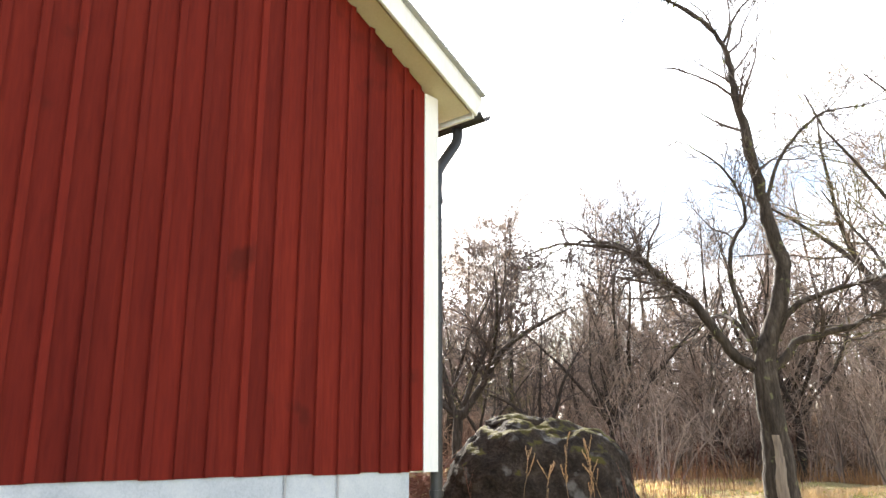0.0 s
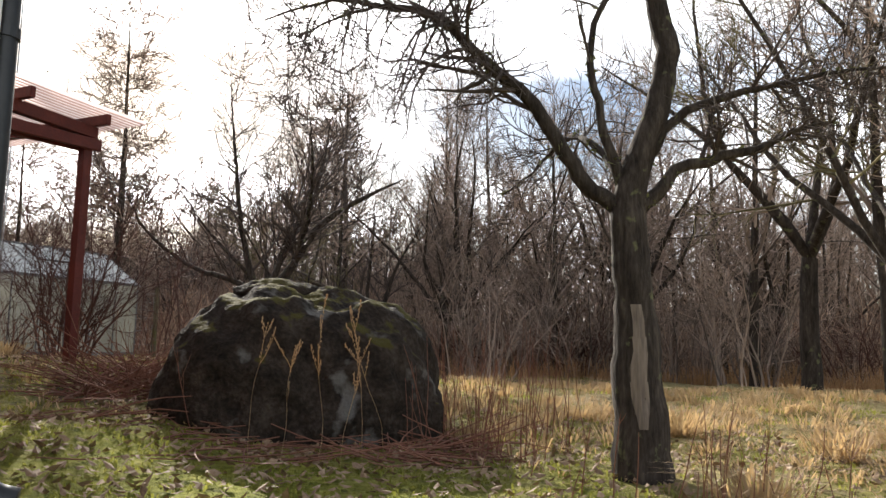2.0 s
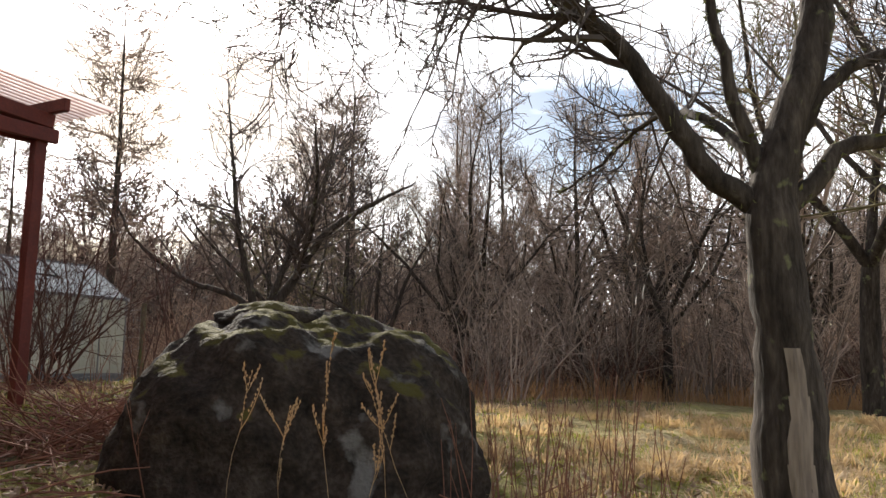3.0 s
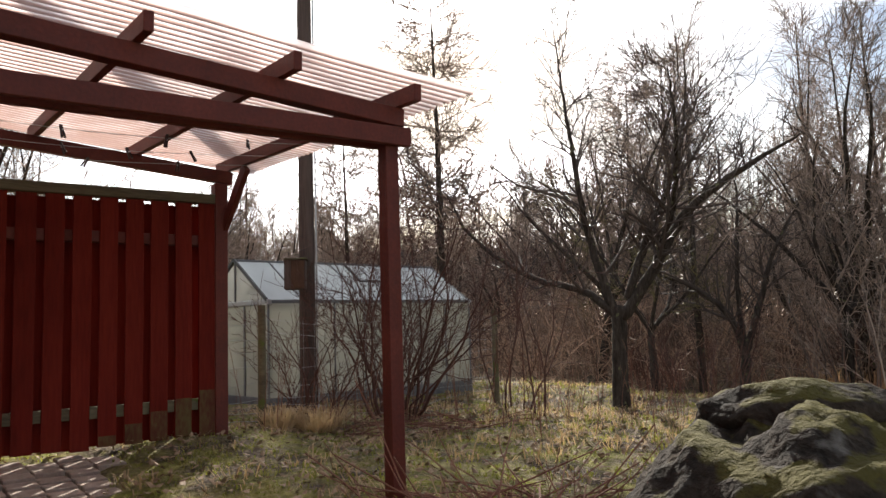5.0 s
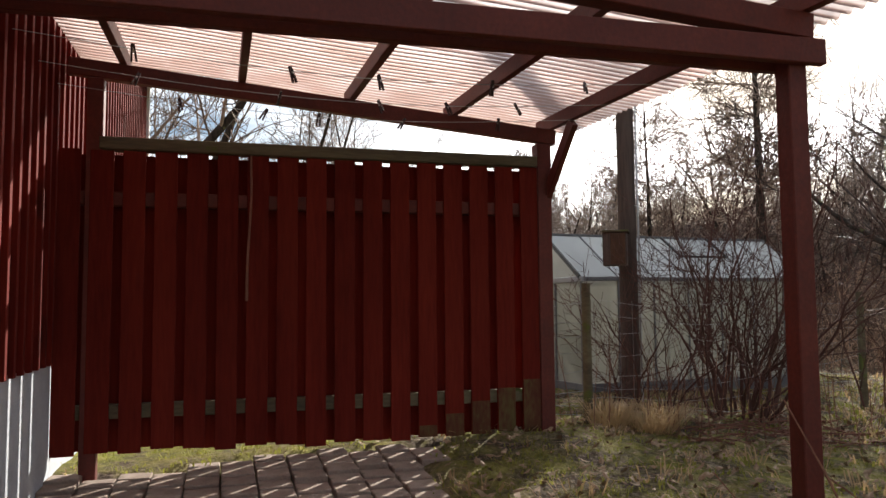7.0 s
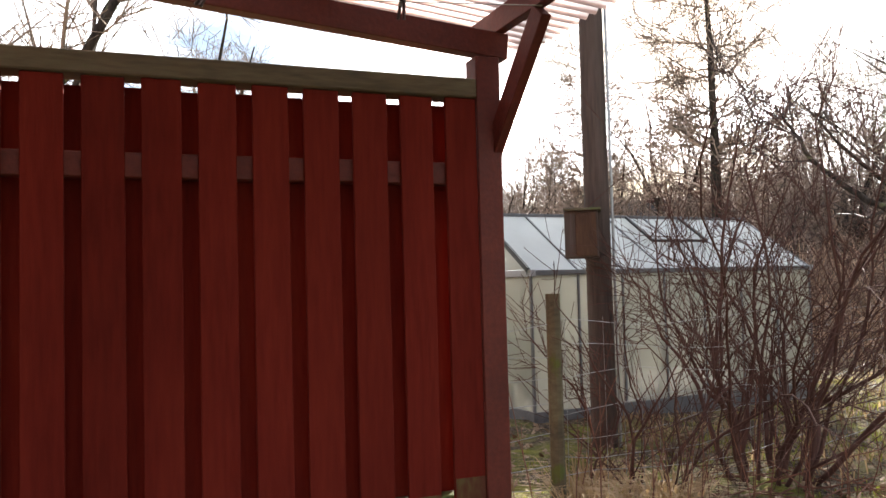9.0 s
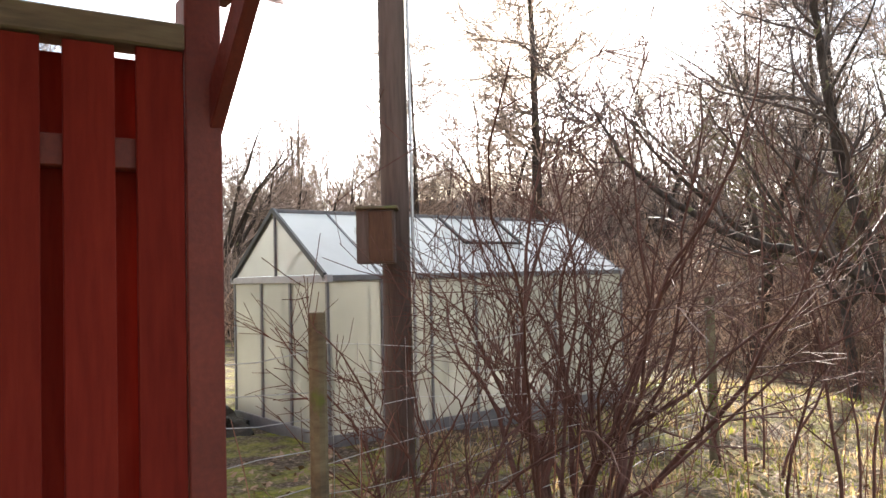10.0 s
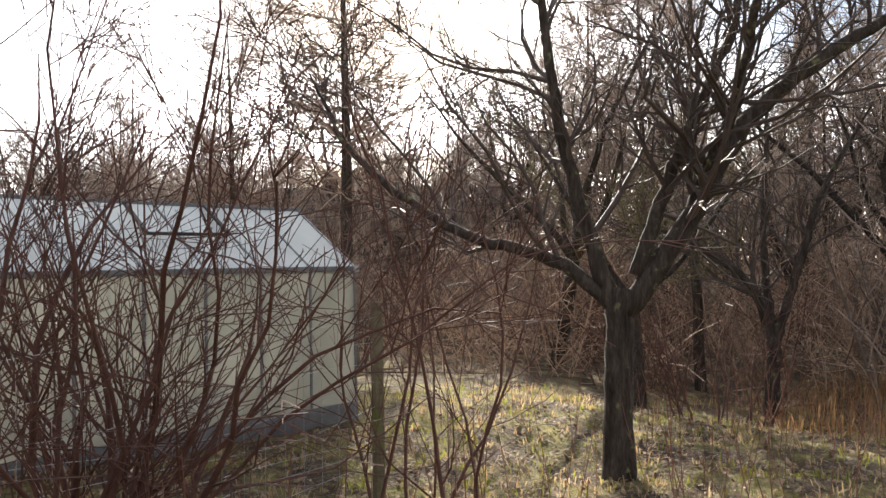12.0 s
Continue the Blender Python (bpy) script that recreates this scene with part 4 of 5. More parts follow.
def garden_apple(root, limbs_at, seed, label):
    """A leaning old fruit tree given by a few limb curves."""
    rng = np.random.default_rng(seed)
    t = thing("apple_tree", root, label, "tree")
    inv = Matrix.Translation([-c for c in root])
    lines = [smooth_line(p, [q * 0.68 for q in r], 0.1, 0.008, rng) for p, r in limbs_at]
    for i, l in enumerate(lines):
        v, f = tube_data([l], 9)
        o = mesh_part("trunk" if i == 0 else "limb", v, f, BARK, t, smooth=True)
        o.matrix_parent_inverse = inv
    l1 = ramify(rng, lines[1:], 17, 1.35, 0.45, 0.85, 0.12, 0.35, 0.15, 6, 0.008)
    l2 = ramify(rng, l1, 8, 0.6, 0.6, 0.85, 0.12, 0.35, 0.15, 4, 0.0055)
    l3 = ramify(rng, l2, 3, 0.27, 0.7, 0.8, 0.1, 0.3, 0.15, 3, 0.0045)
    v, f = tube_data(l1, 5, cap=False)
    v, f = tube_data(l2 + l3, 3, v, f, cap=False)
    o = mesh_part("crown", v, f, TWIG, t, "dense bare twigs")
    tagged(o, kind="stuff")
    o.matrix_parent_inverse = inv
    return t


garden_apple((-10.59, 14.45, 0.30), [
    ([(-10.59, 14.45, 0.17), (-10.59, 14.47, 0.84), (-10.57, 14.48, 1.52), (-10.53, 14.51, 1.82)], [0.217, 0.169, 0.163, 0.163]),
    ([(-10.53, 14.51, 1.66), (-10.39, 14.60, 1.87), (-10.07, 14.86, 2.51), (-9.74, 15.10, 3.15), (-9.21, 15.51, 3.64), (-8.49, 16.08, 4.16)], [0.136, 0.129, 0.115, 0.095, 0.075, 0.020]),
    ([(-10.57, 14.48, 1.59), (-10.68, 14.40, 1.93), (-10.80, 14.32, 2.47), (-10.93, 14.21, 3.23), (-11.00, 14.05, 4.50), (-11.07, 13.91, 5.86)], [0.122, 0.108, 0.088, 0.068, 0.047, 0.014]),
    ([(-10.58, 14.47, 1.66), (-11.00, 14.18, 2.06), (-11.75, 13.78, 2.34), (-12.56, 13.37, 3.01), (-13.10, 13.23, 3.83)], [0.095, 0.081, 0.061, 0.041, 0.011]),
    ([(-10.46, 14.55, 1.93), (-10.25, 14.86, 2.88), (-9.98, 15.27, 3.96), (-9.92, 15.54, 5.32)], [0.095, 0.075, 0.054, 0.014]),
    ([(-10.07, 14.86, 2.61), (-9.58, 14.59, 3.28), (-9.17, 14.18, 4.10), (-9.04, 13.91, 4.91)], [0.068, 0.054, 0.041, 0.011])], 31, "old leaning apple tree with dense bare crown")
garden_apple((-12.10, 19.90, -0.15), [
    ([(-12.10, 19.90, -0.29), (-12.07, 19.93, 0.41), (-12.06, 19.95, 0.97)], [0.196, 0.154, 0.140]),
    ([(-12.06, 19.95, 0.83), (-12.29, 19.75, 1.71), (-13.08, 19.41, 2.37), (-13.92, 18.99, 2.65)], [0.112, 0.091, 0.056, 0.014]),
    ([(-12.06, 19.95, 0.83), (-11.79, 20.14, 1.86), (-11.54, 20.39, 2.93), (-10.98, 20.81, 4.19)], [0.112, 0.091, 0.063, 0.014]),
    ([(-12.06, 19.95, 0.90), (-12.24, 20.11, 2.23), (-12.24, 20.25, 3.63), (-12.38, 20.53, 4.89)], [0.098, 0.070, 0.049, 0.014])], 32, "small old apple tree at the meadow's edge")

WOODS = "bare trees at the wood's edge"
VARIANTS = [bare_tree(41, 8.5, 26, 1.7, 0.1, "slender", 8, 4, label="slim leafless tree in the wood", at=on_ground(-13.7, 20.8), group=WOODS),
            bare_tree(42, 7.5, 24, 1.9, 0.12, "slender", 8, 4, label="slim leafless tree in the wood", at=on_ground(-8.2, 23.0), group=WOODS),
            bare_tree(43, 6.0, 7, 1.7, 0.14, "spread", 7, 4, label="spreading leafless tree in the wood", at=on_ground(-6.0, 23.0), group=WOODS),
            bare_tree(44, 7.0, 8, 1.8, 0.15, "spread", 7, 4, label="spreading leafless tree in the wood", at=on_ground(-16.5, 20.5), group=WOODS),
            bare_tree(45, 11.3, 70, 2.0, 0.16, "larch", 10, 3, rmin=0.013, label="tall bare larch with level boughs", at=on_ground(-20.5, 18.6), group=WOODS)]
SHRUBS = [thicket(51, 16, 2.6, 0.7, HAZED_TWIG, 0.006, 6, 4, 0.5, 0.02, on_ground(-8.0, 18.5), "shrub", "tangled leafless undergrowth shrub", "undergrowth of the wood"),
          thicket(52, 20, 3.3, 0.9, HAZED_TWIG, 0.006, 6, 4, 0.4, 0.022, on_ground(-3.0, 21.0), "shrub", "tangled leafless undergrowth shrub", "undergrowth of the wood"),
          thicket(53, 14, 2.0, 0.6, RED_TWIG, 0.005, 6, 4, 0.6, 0.016, on_ground(-12.0, 18.5), "shrub", "reddish leafless undergrowth shrub", "undergrowth of the wood")]


def edge_distance(az):
    """How far off the wood begins, by compass angle from the boulder."""
    if az < 112:
        return 16.0
    if az < 124:
        return 14.5
    if az < 150:
        return 15.0
    return 26.0


wrng = np.random.default_rng(77)
placed = []
for ob_list, count, near, far in ((VARIANTS[:4], 130, 1.0, 30.0), (SHRUBS, 150, -1.0, 16.0)):
    made = 0
    while made < count:
        az = 78 + 122 * wrng.random()
        rr = edge_distance(az) + near + (far - near) * wrng.random() ** 1.3
        x, y = -3.6 + rr * math.cos(radians(az)), 8.0 + rr * math.sin(radians(az))
        if az > 146 and y < 10.5 and x > -30:
            continue
        if math.hypot(x + 10.6, y - 14.45) < 2.6 or math.hypot(x + 12.1, y - 19.9) < 2.0 or (-16.5 < x < -11.5 and y < 15.5):
            continue
        src = ob_list[int(wrng.random() * len(ob_list))]
        s = 0.75 + 0.5 * wrng.random()
        top = 9.0 * s if src in VARIANTS else 3.0 * s
        if 122 < az < 165 and top > 0.36 * (rr - 9):
            continue
        m = Matrix.Translation(on_ground(x, y)) @ Matrix.Rotation(wrng.random() * 6.283, 4, "Z") @ Matrix.Scale(s, 4)
        copy_thing(src, m)
        made += 1
for x, y, k, s in ((-19.0, 27.0, 4, 0.9), (-24.0, 31.0, 4, 1.05), (-17.5, 4.2, 3, 1.25), (-22.0, 7.5, 3, 1.0), (-0.3, 17.5, 0, 1.2), (0.9, 16.3, 1, 1.25), (-1.6, 19.0, 2, 1.4), (1.9, 18.0, 3, 1.35), (2.8, 15.5, 0, 1.15), (-25.8, 18.6, 4, 0.75), (-29.5, 32.0, 3, 1.5), (-33.0, 27.0, 2, 1.6), (-18.5, 27.1, 1, 1.4), (-15.8, 29.0, 0, 1.15), (-16.7, 31.5, 0, 1.35), (-27.0, 35.0, 2, 1.8), (-12.0, 30.0, 2, 1.4), (-9.0, 31.0, 1, 1.3), (-6.5, 29.0, 0, 1.2), (-2.9, 21.0, 1, 1.1), (0.2, 20.5, 1, 1.3)):
    copy_thing(VARIANTS[k], Matrix.Translation(on_ground(x, y)) @ Matrix.Rotation(x * 1.7, 4, "Z") @ Matrix.Scale(s, 4))


for k in range(95):
    az = 118 + 60 * wrng.random()
    rr = 30 + 20 * wrng.random()
    x, y = -3.6 + rr * math.cos(radians(az)), 8.0 + rr * math.sin(radians(az))
    s = min(1.25, 0.31 * (rr - 7) / 8.2) * (0.8 + 0.25 * wrng.random())
    if az > 158 and y < 14:
        continue
    copy_thing(VARIANTS[int(wrng.random() * 4)], Matrix.Translation(on_ground(x, y)) @ Matrix.Rotation(wrng.random() * 6.283, 4, "Z") @ Matrix.Scale(s, 4))


MOSSY = bare_tree(46, 6.6, 9, 1.6, 0.12, "spread", 7, 3, (BARK, MOSSY_BARK), 0.007, "dense old tree with moss-covered twigs", on_ground(0.1, 14.2), group=WOODS)
for x, y, s in ((2.3, 16.0, 0.95), (-13.6, 19.0, 0.8)):
    copy_thing(MOSSY, Matrix.Translation(on_ground(x, y)) @ Matrix.Rotation(x * 2.3, 4, "Z") @ Matrix.Scale(s, 4))


def field_hedge():
    """Low reddish scrub across the field beyond the greenhouse."""
    rng = np.random.default_rng(16)
    lines = []
    for k in range(900):
        x, y = -34 + 9 * rng.random(), 3 + 18 * rng.random()
        h = 1.0 + 1.5 * rng.random()
        st = branch(rng, (x, y, ground_z(x, y) - 0.05), (rng.normal(0, 0.3), rng.normal(0, 0.3), 1), h, 0.016, 0.009, 0.03, 0.25, 5)
        lines.append(st)
        lines += ramify(rng, [st], 6, h * 0.4, 0.7, 0.8, 0.04, 0.3, 0.15, 3, 0.009)
    v, f = tube_data(lines, 3, cap=False)
    return tagged(mesh_part("field_hedge", v, f, HAZED_SCRUB), "reddish-brown leafless scrub across the field", "hedge", kind="stuff")


field_hedge()


def far_woods():
    """Distant trunks and twigs, past counting."""
    rng = np.random.default_rng(5)
    lines = []
    for k in range(1500):
        az = 72 + 135 * rng.random()
        rr = 34 + 42 * rng.random() if az < 150 else 52 + 40 * rng.random()
        x, y = -3.6 + rr * math.cos(radians(az)), 8.0 + rr * math.sin(radians(az))
        h = (4.0 + 4.0 * rng.random()) if 128 < az < 158 else 5.0 + 5.5 * rng.random()
        st = branch(rng, (x, y, 0.1), (rng.normal(0, 0.06), rng.normal(0, 0.06), 1), h, 0.09, 0.02, 0.1, 0.08, 6)
        lines.append(st)
        lines += ramify(rng, [st], 14, 2.0, 0.4, 0.8, 0.15, 0.2, 0.12, 3, 0.024)
    v, f = tube_data(lines, 3, cap=False)
    return tagged(mesh_part("far_woods", v, f, HAZED_TWIG), "distant leafless grey-brown woodland", "woods", kind="stuff")


far_woods()


def far_undergrowth():
    """Dense low scrub that closes the wood."""
    rng = np.random.default_rng(6)
    lines = []
    for k in range(3900):
        az = 68 + 84 * rng.random() if k % 4 else 150 + 50 * rng.random()
        rr = edge_distance(az) + 1.5 + 22 * rng.random() ** 1.4 if az < 146 else 34 + 40 * rng.random()
        x, y = -3.6 + rr * math.cos(radians(az)), 8.0 + rr * math.sin(radians(az))
        if -16.8 < x < -11.0 and y < 16.5:
            continue
        h = 0.8 + 2.4 * rng.random()
        thick = 0.35 + 0.03 * rr
        st = branch(rng, (x, y, ground_z(x, y) - 0.05), (rng.normal(0, 0.6), rng.normal(0, 0.6), 1), h, 0.014 * thick, 0.008 * thick, 0.03, 0.36, 6)
        lines.append(st)
        lines += ramify(rng, [st], 6, h * 0.42, 0.7, 0.95, 0.02, 0.34, 0.15, 4, 0.0075 * thick)
    v, f = tube_data(lines, 3, cap=False)
    return tagged(mesh_part("undergrowth", v, f, HAZED_SCRUB), "dense brown leafless scrub", "undergrowth", kind="stuff")


far_undergrowth()


# ---- grass, straw and litter ----
def blades(name, tufts, mat, label, category="grass"):
    """tufts: rows of x, y, count, height, spread, lean."""
    rng = np.random.default_rng(len(tufts))
    v, f = [], []
    for x, y, count, height, spread, lean in tufts:
        for k in range(int(count)):
            a = rng.random() * 6.283
            r = spread * math.sqrt(rng.random())
            px, py = x + r * math.cos(a), y + r * math.sin(a)
            pz = ground_z(px, py) - 0.01
            h = height * (0.5 + 0.7 * rng.random())
            out = lean * (0.3 + rng.random()) * h
            b = rng.random() * 6.283 if lean < 0.6 else a + rng.normal(0, 0.5)
            w = 0.0028 + 0.0035 * rng.random()
            cx, cy = -math.sin(b) * w, math.cos(b) * w
            mx, my = px + math.cos(b) * out * 0.4, py + math.sin(b) * out * 0.4
            tx, ty = px + math.cos(b) * out, py + math.sin(b) * out
            i = len(v)
            v += [(px - cx, py - cy, pz), (px + cx, py + cy, pz), (mx + cx, my + cy, pz + h * 0.65), (mx - cx, my - cy, pz + h * 0.65), (tx, ty, pz + h * (1 - 0.35 * min(1, lean)))]
            f += [(i, i + 1, i + 2, i + 3), (i + 3, i + 2, i + 4)]
    return tagged(mesh_part(name, v, f, mat), label, category, kind="stuff")


grng = np.random.default_rng(91)


def clear(x, y):
    """True where grass may grow."""
    if in_paving(x, y) or (x < GX and y < SY + 0.06 and x > FARX) or (x + 4.15) ** 2 + (y - 8.4) ** 2 < 1.1:
        return False
    return not (-14.9 < x < -12.9 and 10.1 < y < 14.0)


green, straw = [], []
for k in range(5200):
    x, y = -11.5 + 14 * grng.random(), 4.2 + 9 * grng.random()
    if not clear(x, y):
        continue
    d = dryness(x, y) + grng.normal(0, 0.18)
    near = max(0.25, 1.4 - 0.1 * math.hypot(x + 2.5, y - 5))
    if d < 0.5:
        green.append((x, y, 12 * near, 0.028 + 0.03 * grng.random(), 0.1, 0.7))
    else:
        straw.append((x, y, 9 * near, 0.05 + 0.05 * grng.random(), 0.1, 1.3))
for k in range(420):
    x, y = -6 + 11 * grng.random(), 8.3 + 9 * grng.random()
    if not clear(x, y) or dryness(x, y) < 0.35:
        continue
    straw.append((x, y, 60 if k % 3 else 26, 0.1 + 0.13 * grng.random(), 0.13, 1.35))
    if k % 2:
        green.append((x + 0.3, y + 0.2, 40, 0.07, 0.3, 0.7))
for k in range(2300):
    x, y = -14.5 + 10.5 * grng.random(), 10.5 + 10 * grng.random()
    if clear(x, y) and x < -4.5:
        if grng.random() < 0.5:
            straw.append((x, y, 8, 0.07 + 0.08 * grng.random(), 0.14, 1.0))
        else:
            green.append((x, y, 8, 0.06 + 0.05 * grng.random(), 0.12, 0.6))
for k in range(90):
    x, y = -9.8 + 5.2 * grng.random(), 7.0 + 5.5 * grng.random()
    if clear(x, y):
        straw.append((x, y, 16, 0.08 + 0.07 * grng.random(), 0.14, 1.3))
for x, y in ((-0.62, 7.45), (-0.45, 9.6), (0.3, 8.6), (0.9, 9.4), (-0.1, 10.6), (1.2, 8.2), (-1.6, 9.9), (-9.75, 8.7), (-9.9, 9.3), (-9.6, 9.0), (-10.3, 9.0)):
    straw.append((x, y, 170, 0.3, 0.16, 1.2))
blades("lawn_grass", green, GREEN, "short yellow-green mossy grass")
blades("straw_grass", straw, STRAW, "matted dry straw-coloured grass")
reeds = []
for k in range(900):
    az = 70 + 56 * grng.random()
    rr = edge_distance(az) - 3.0 + 5.5 * grng.random()
    x, y = -3.6 + rr * math.cos(radians(az)), 8 + rr * math.sin(radians(az))
    if clear(x, y) and y > 9:
        reeds.append((x, y, 9, 0.25 + 0.55 * grng.random() ** 2, 0.3, 0.6))
blades("dry_reeds", reeds, RUST, "tall dry stalks along the wood's edge", "dry stalks")


def scatter_stalks(name, spots, mat, label, category, sides=4):
    rng = np.random.default_rng(len(spots) + 3)
    lines = []
    for x, y, count, length, spread, rise in spots:
        for k in range(count):
            a, r = rng.random() * 6.283, spread * math.sqrt(rng.random())
            px, py = x + r * math.cos(a), y + r * math.sin(a)
            b = rng.random() * 6.283
            d = (math.cos(b), math.sin(b), rise * (rng.random() - 0.2))
            lines.append(branch(rng, (px, py, ground_z(px, py) + 0.25 * rise * rng.random() * max(0, 1 - r / spread)), d, length * (0.5 + rng.random()), 0.0065, 0.003, -0.02, 0.14, 5))
    v, f = tube_data(lines, sides, cap=False)
    return tagged(mesh_part(name, v, f, mat), label, category, kind="stuff")


scatter_stalks("brush_pile", [(-5.45, 7.75, 210, 0.7, 0.5, 0.95), (-5.1, 7.3, 30, 0.6, 0.4, 0.3), (-5.9, 8.4, 90, 0.6, 0.5, 0.6)], DRY, "heap of dead reddish-brown fern stalks", "brush pile")
scatter_stalks("fallen_twigs", [(-3.6, 7.1, 70, 0.7, 0.5, 0.1), (-2.6, 7.9, 110, 0.5, 0.5, 0.35), (-4.5, 7.0, 30, 0.6, 0.4, 0.15), (-9.6, 10.0, 120, 0.5, 1.0, 0.3)], DRY, "fallen twigs and bent dead stems", "twigs")


def litter():
    rng = np.random.default_rng(12)
    v, f = [], []
    for k in range(15000):
        x, y = (-13 + 7.5 * rng.random(), 6.2 + 12 * rng.random()) if k % 3 else (-5 + 6 * rng.random(), 5.5 + 5 * rng.random())
        if not clear(x, y):
            continue
        z = ground_z(x, y) + 0.012 + 0.02 * rng.random()
        a, s = rng.random() * 6.283, 0.015 + 0.025 * rng.random()
        t = rng.normal(0, 0.4, 2)
        i = len(v)
        for u, w in ((-1, 0), (0, -0.55), (1, 0), (0, 0.55)):
            dx, dy = s * (u * math.cos(a) - w * math.sin(a)), s * (u * math.sin(a) + w * math.cos(a))
            v.append((x + dx, y + dy, z + t[0] * dx + t[1] * dy + 0.2 * s * abs(u)))
        f += [(i, i + 1, i + 2), (i, i + 2, i + 3)]
    return tagged(mesh_part("leaf_litter", v, f, LEAFLITTER), "scattered curled dead leaves", "leaves", kind="stuff")


litter()


def budded_stalks():
    """Dry upright herb stalks with pale seed heads before the boulder."""
    rng = np.random.default_rng(15)
    root = on_ground(-2.95, 7.05)
    t = thing("dry_herb", root, "dry upright herb stalks with pale seed heads", "plant")
    inv = Matrix.Translation([-c for c in root])
    for k in range(6):
        x, y = -3.2 + 0.1 * k + rng.normal(0, 0.05), 6.93 + 0.09 * k + rng.normal(0, 0.05)
        h = 0.6 + 0.35 * rng.random()
        st = branch(rng, (x, y, ground_z(x, y)), (rng.normal(0, 0.2), rng.normal(0, 0.2), 1), h, 0.0021, 0.0012, 0.0, 0.14, 8)
        kids = ramify(rng, [st], 4, 0.2, 0.7, 0.5, 0.15, 0.1, 0.5, 5, 0.002)
        v, f = tube_data([st] + kids, 4, cap=False)
        for pts, rad in kids + [(st[0][4:], st[1][4:])]:
            for q in np.linspace(0.4, 1, 9):
                c = pts[0] * (1 - q) + pts[-1] * q + rng.normal(0, 0.003, 3)
                i = len(v)
                for d in ((0.006, 0, 0), (0, 0.006, 0), (-0.006, 0, 0), (0, -0.006, 0), (0, 0, 0.009), (0, 0, -0.007)):
                    v.append(c + np.array(d))
                f += [(i, i + 1, i + 4), (i + 1, i + 2, i + 4), (i + 2, i + 3, i + 4), (i + 3, i, i + 4), (i + 1, i, i + 5), (i + 2, i + 1, i + 5), (i + 3, i + 2, i + 5), (i, i + 3, i + 5)]
        o = mesh_part("stalk", v, f, STRAW, t)
        o.matrix_parent_inverse = inv


budded_stalks()


def dry_shoots():
    """Upright reddish shoots beside the boulder and along the meadow."""
    rng = np.random.default_rng(19)
    lines = []
    for cx, cy, sx, count, h in ((-2.35, 8.15, 0.28, 46, 0.75), (-2.6, 8.7, 0.4, 30, 0.8), (-0.6, 7.2, 0.3, 26, 0.45), (-5.3, 7.9, 0.4, 22, 0.5), (-9.7, 9.2, 0.5, 40, 0.7), (-8.6, 10.6, 0.6, 30, 0.8), (-10.3, 15.5, 2.2, 140, 0.9), (-7.5, 14.0, 1.6, 70, 0.8)):
        for k in range(count):
            x, y = cx + rng.normal(0, sx), cy + rng.normal(0, sx)
            if not clear(x, y):
                continue
            st = branch(rng, (x, y, ground_z(x, y) - 0.02), (rng.normal(0, 0.15), rng.normal(0, 0.15), 1), h * (0.5 + 0.7 * rng.random()), 0.0042, 0.0018, 0.0, 0.07, 6)
            lines.append(st)
            if rng.random() < 0.4:
                lines += ramify(rng, [st], 2, 0.18, 0.7, 0.5, 0.1, 0.1, 0.4, 3, 0.0018)
    v, f = tube_data(lines, 3, cap=False)
    tagged(mesh_part("dry_shoots", v, f, DRY), "upright dry reddish shoots", "dry stalks", kind="stuff")


dry_shoots()


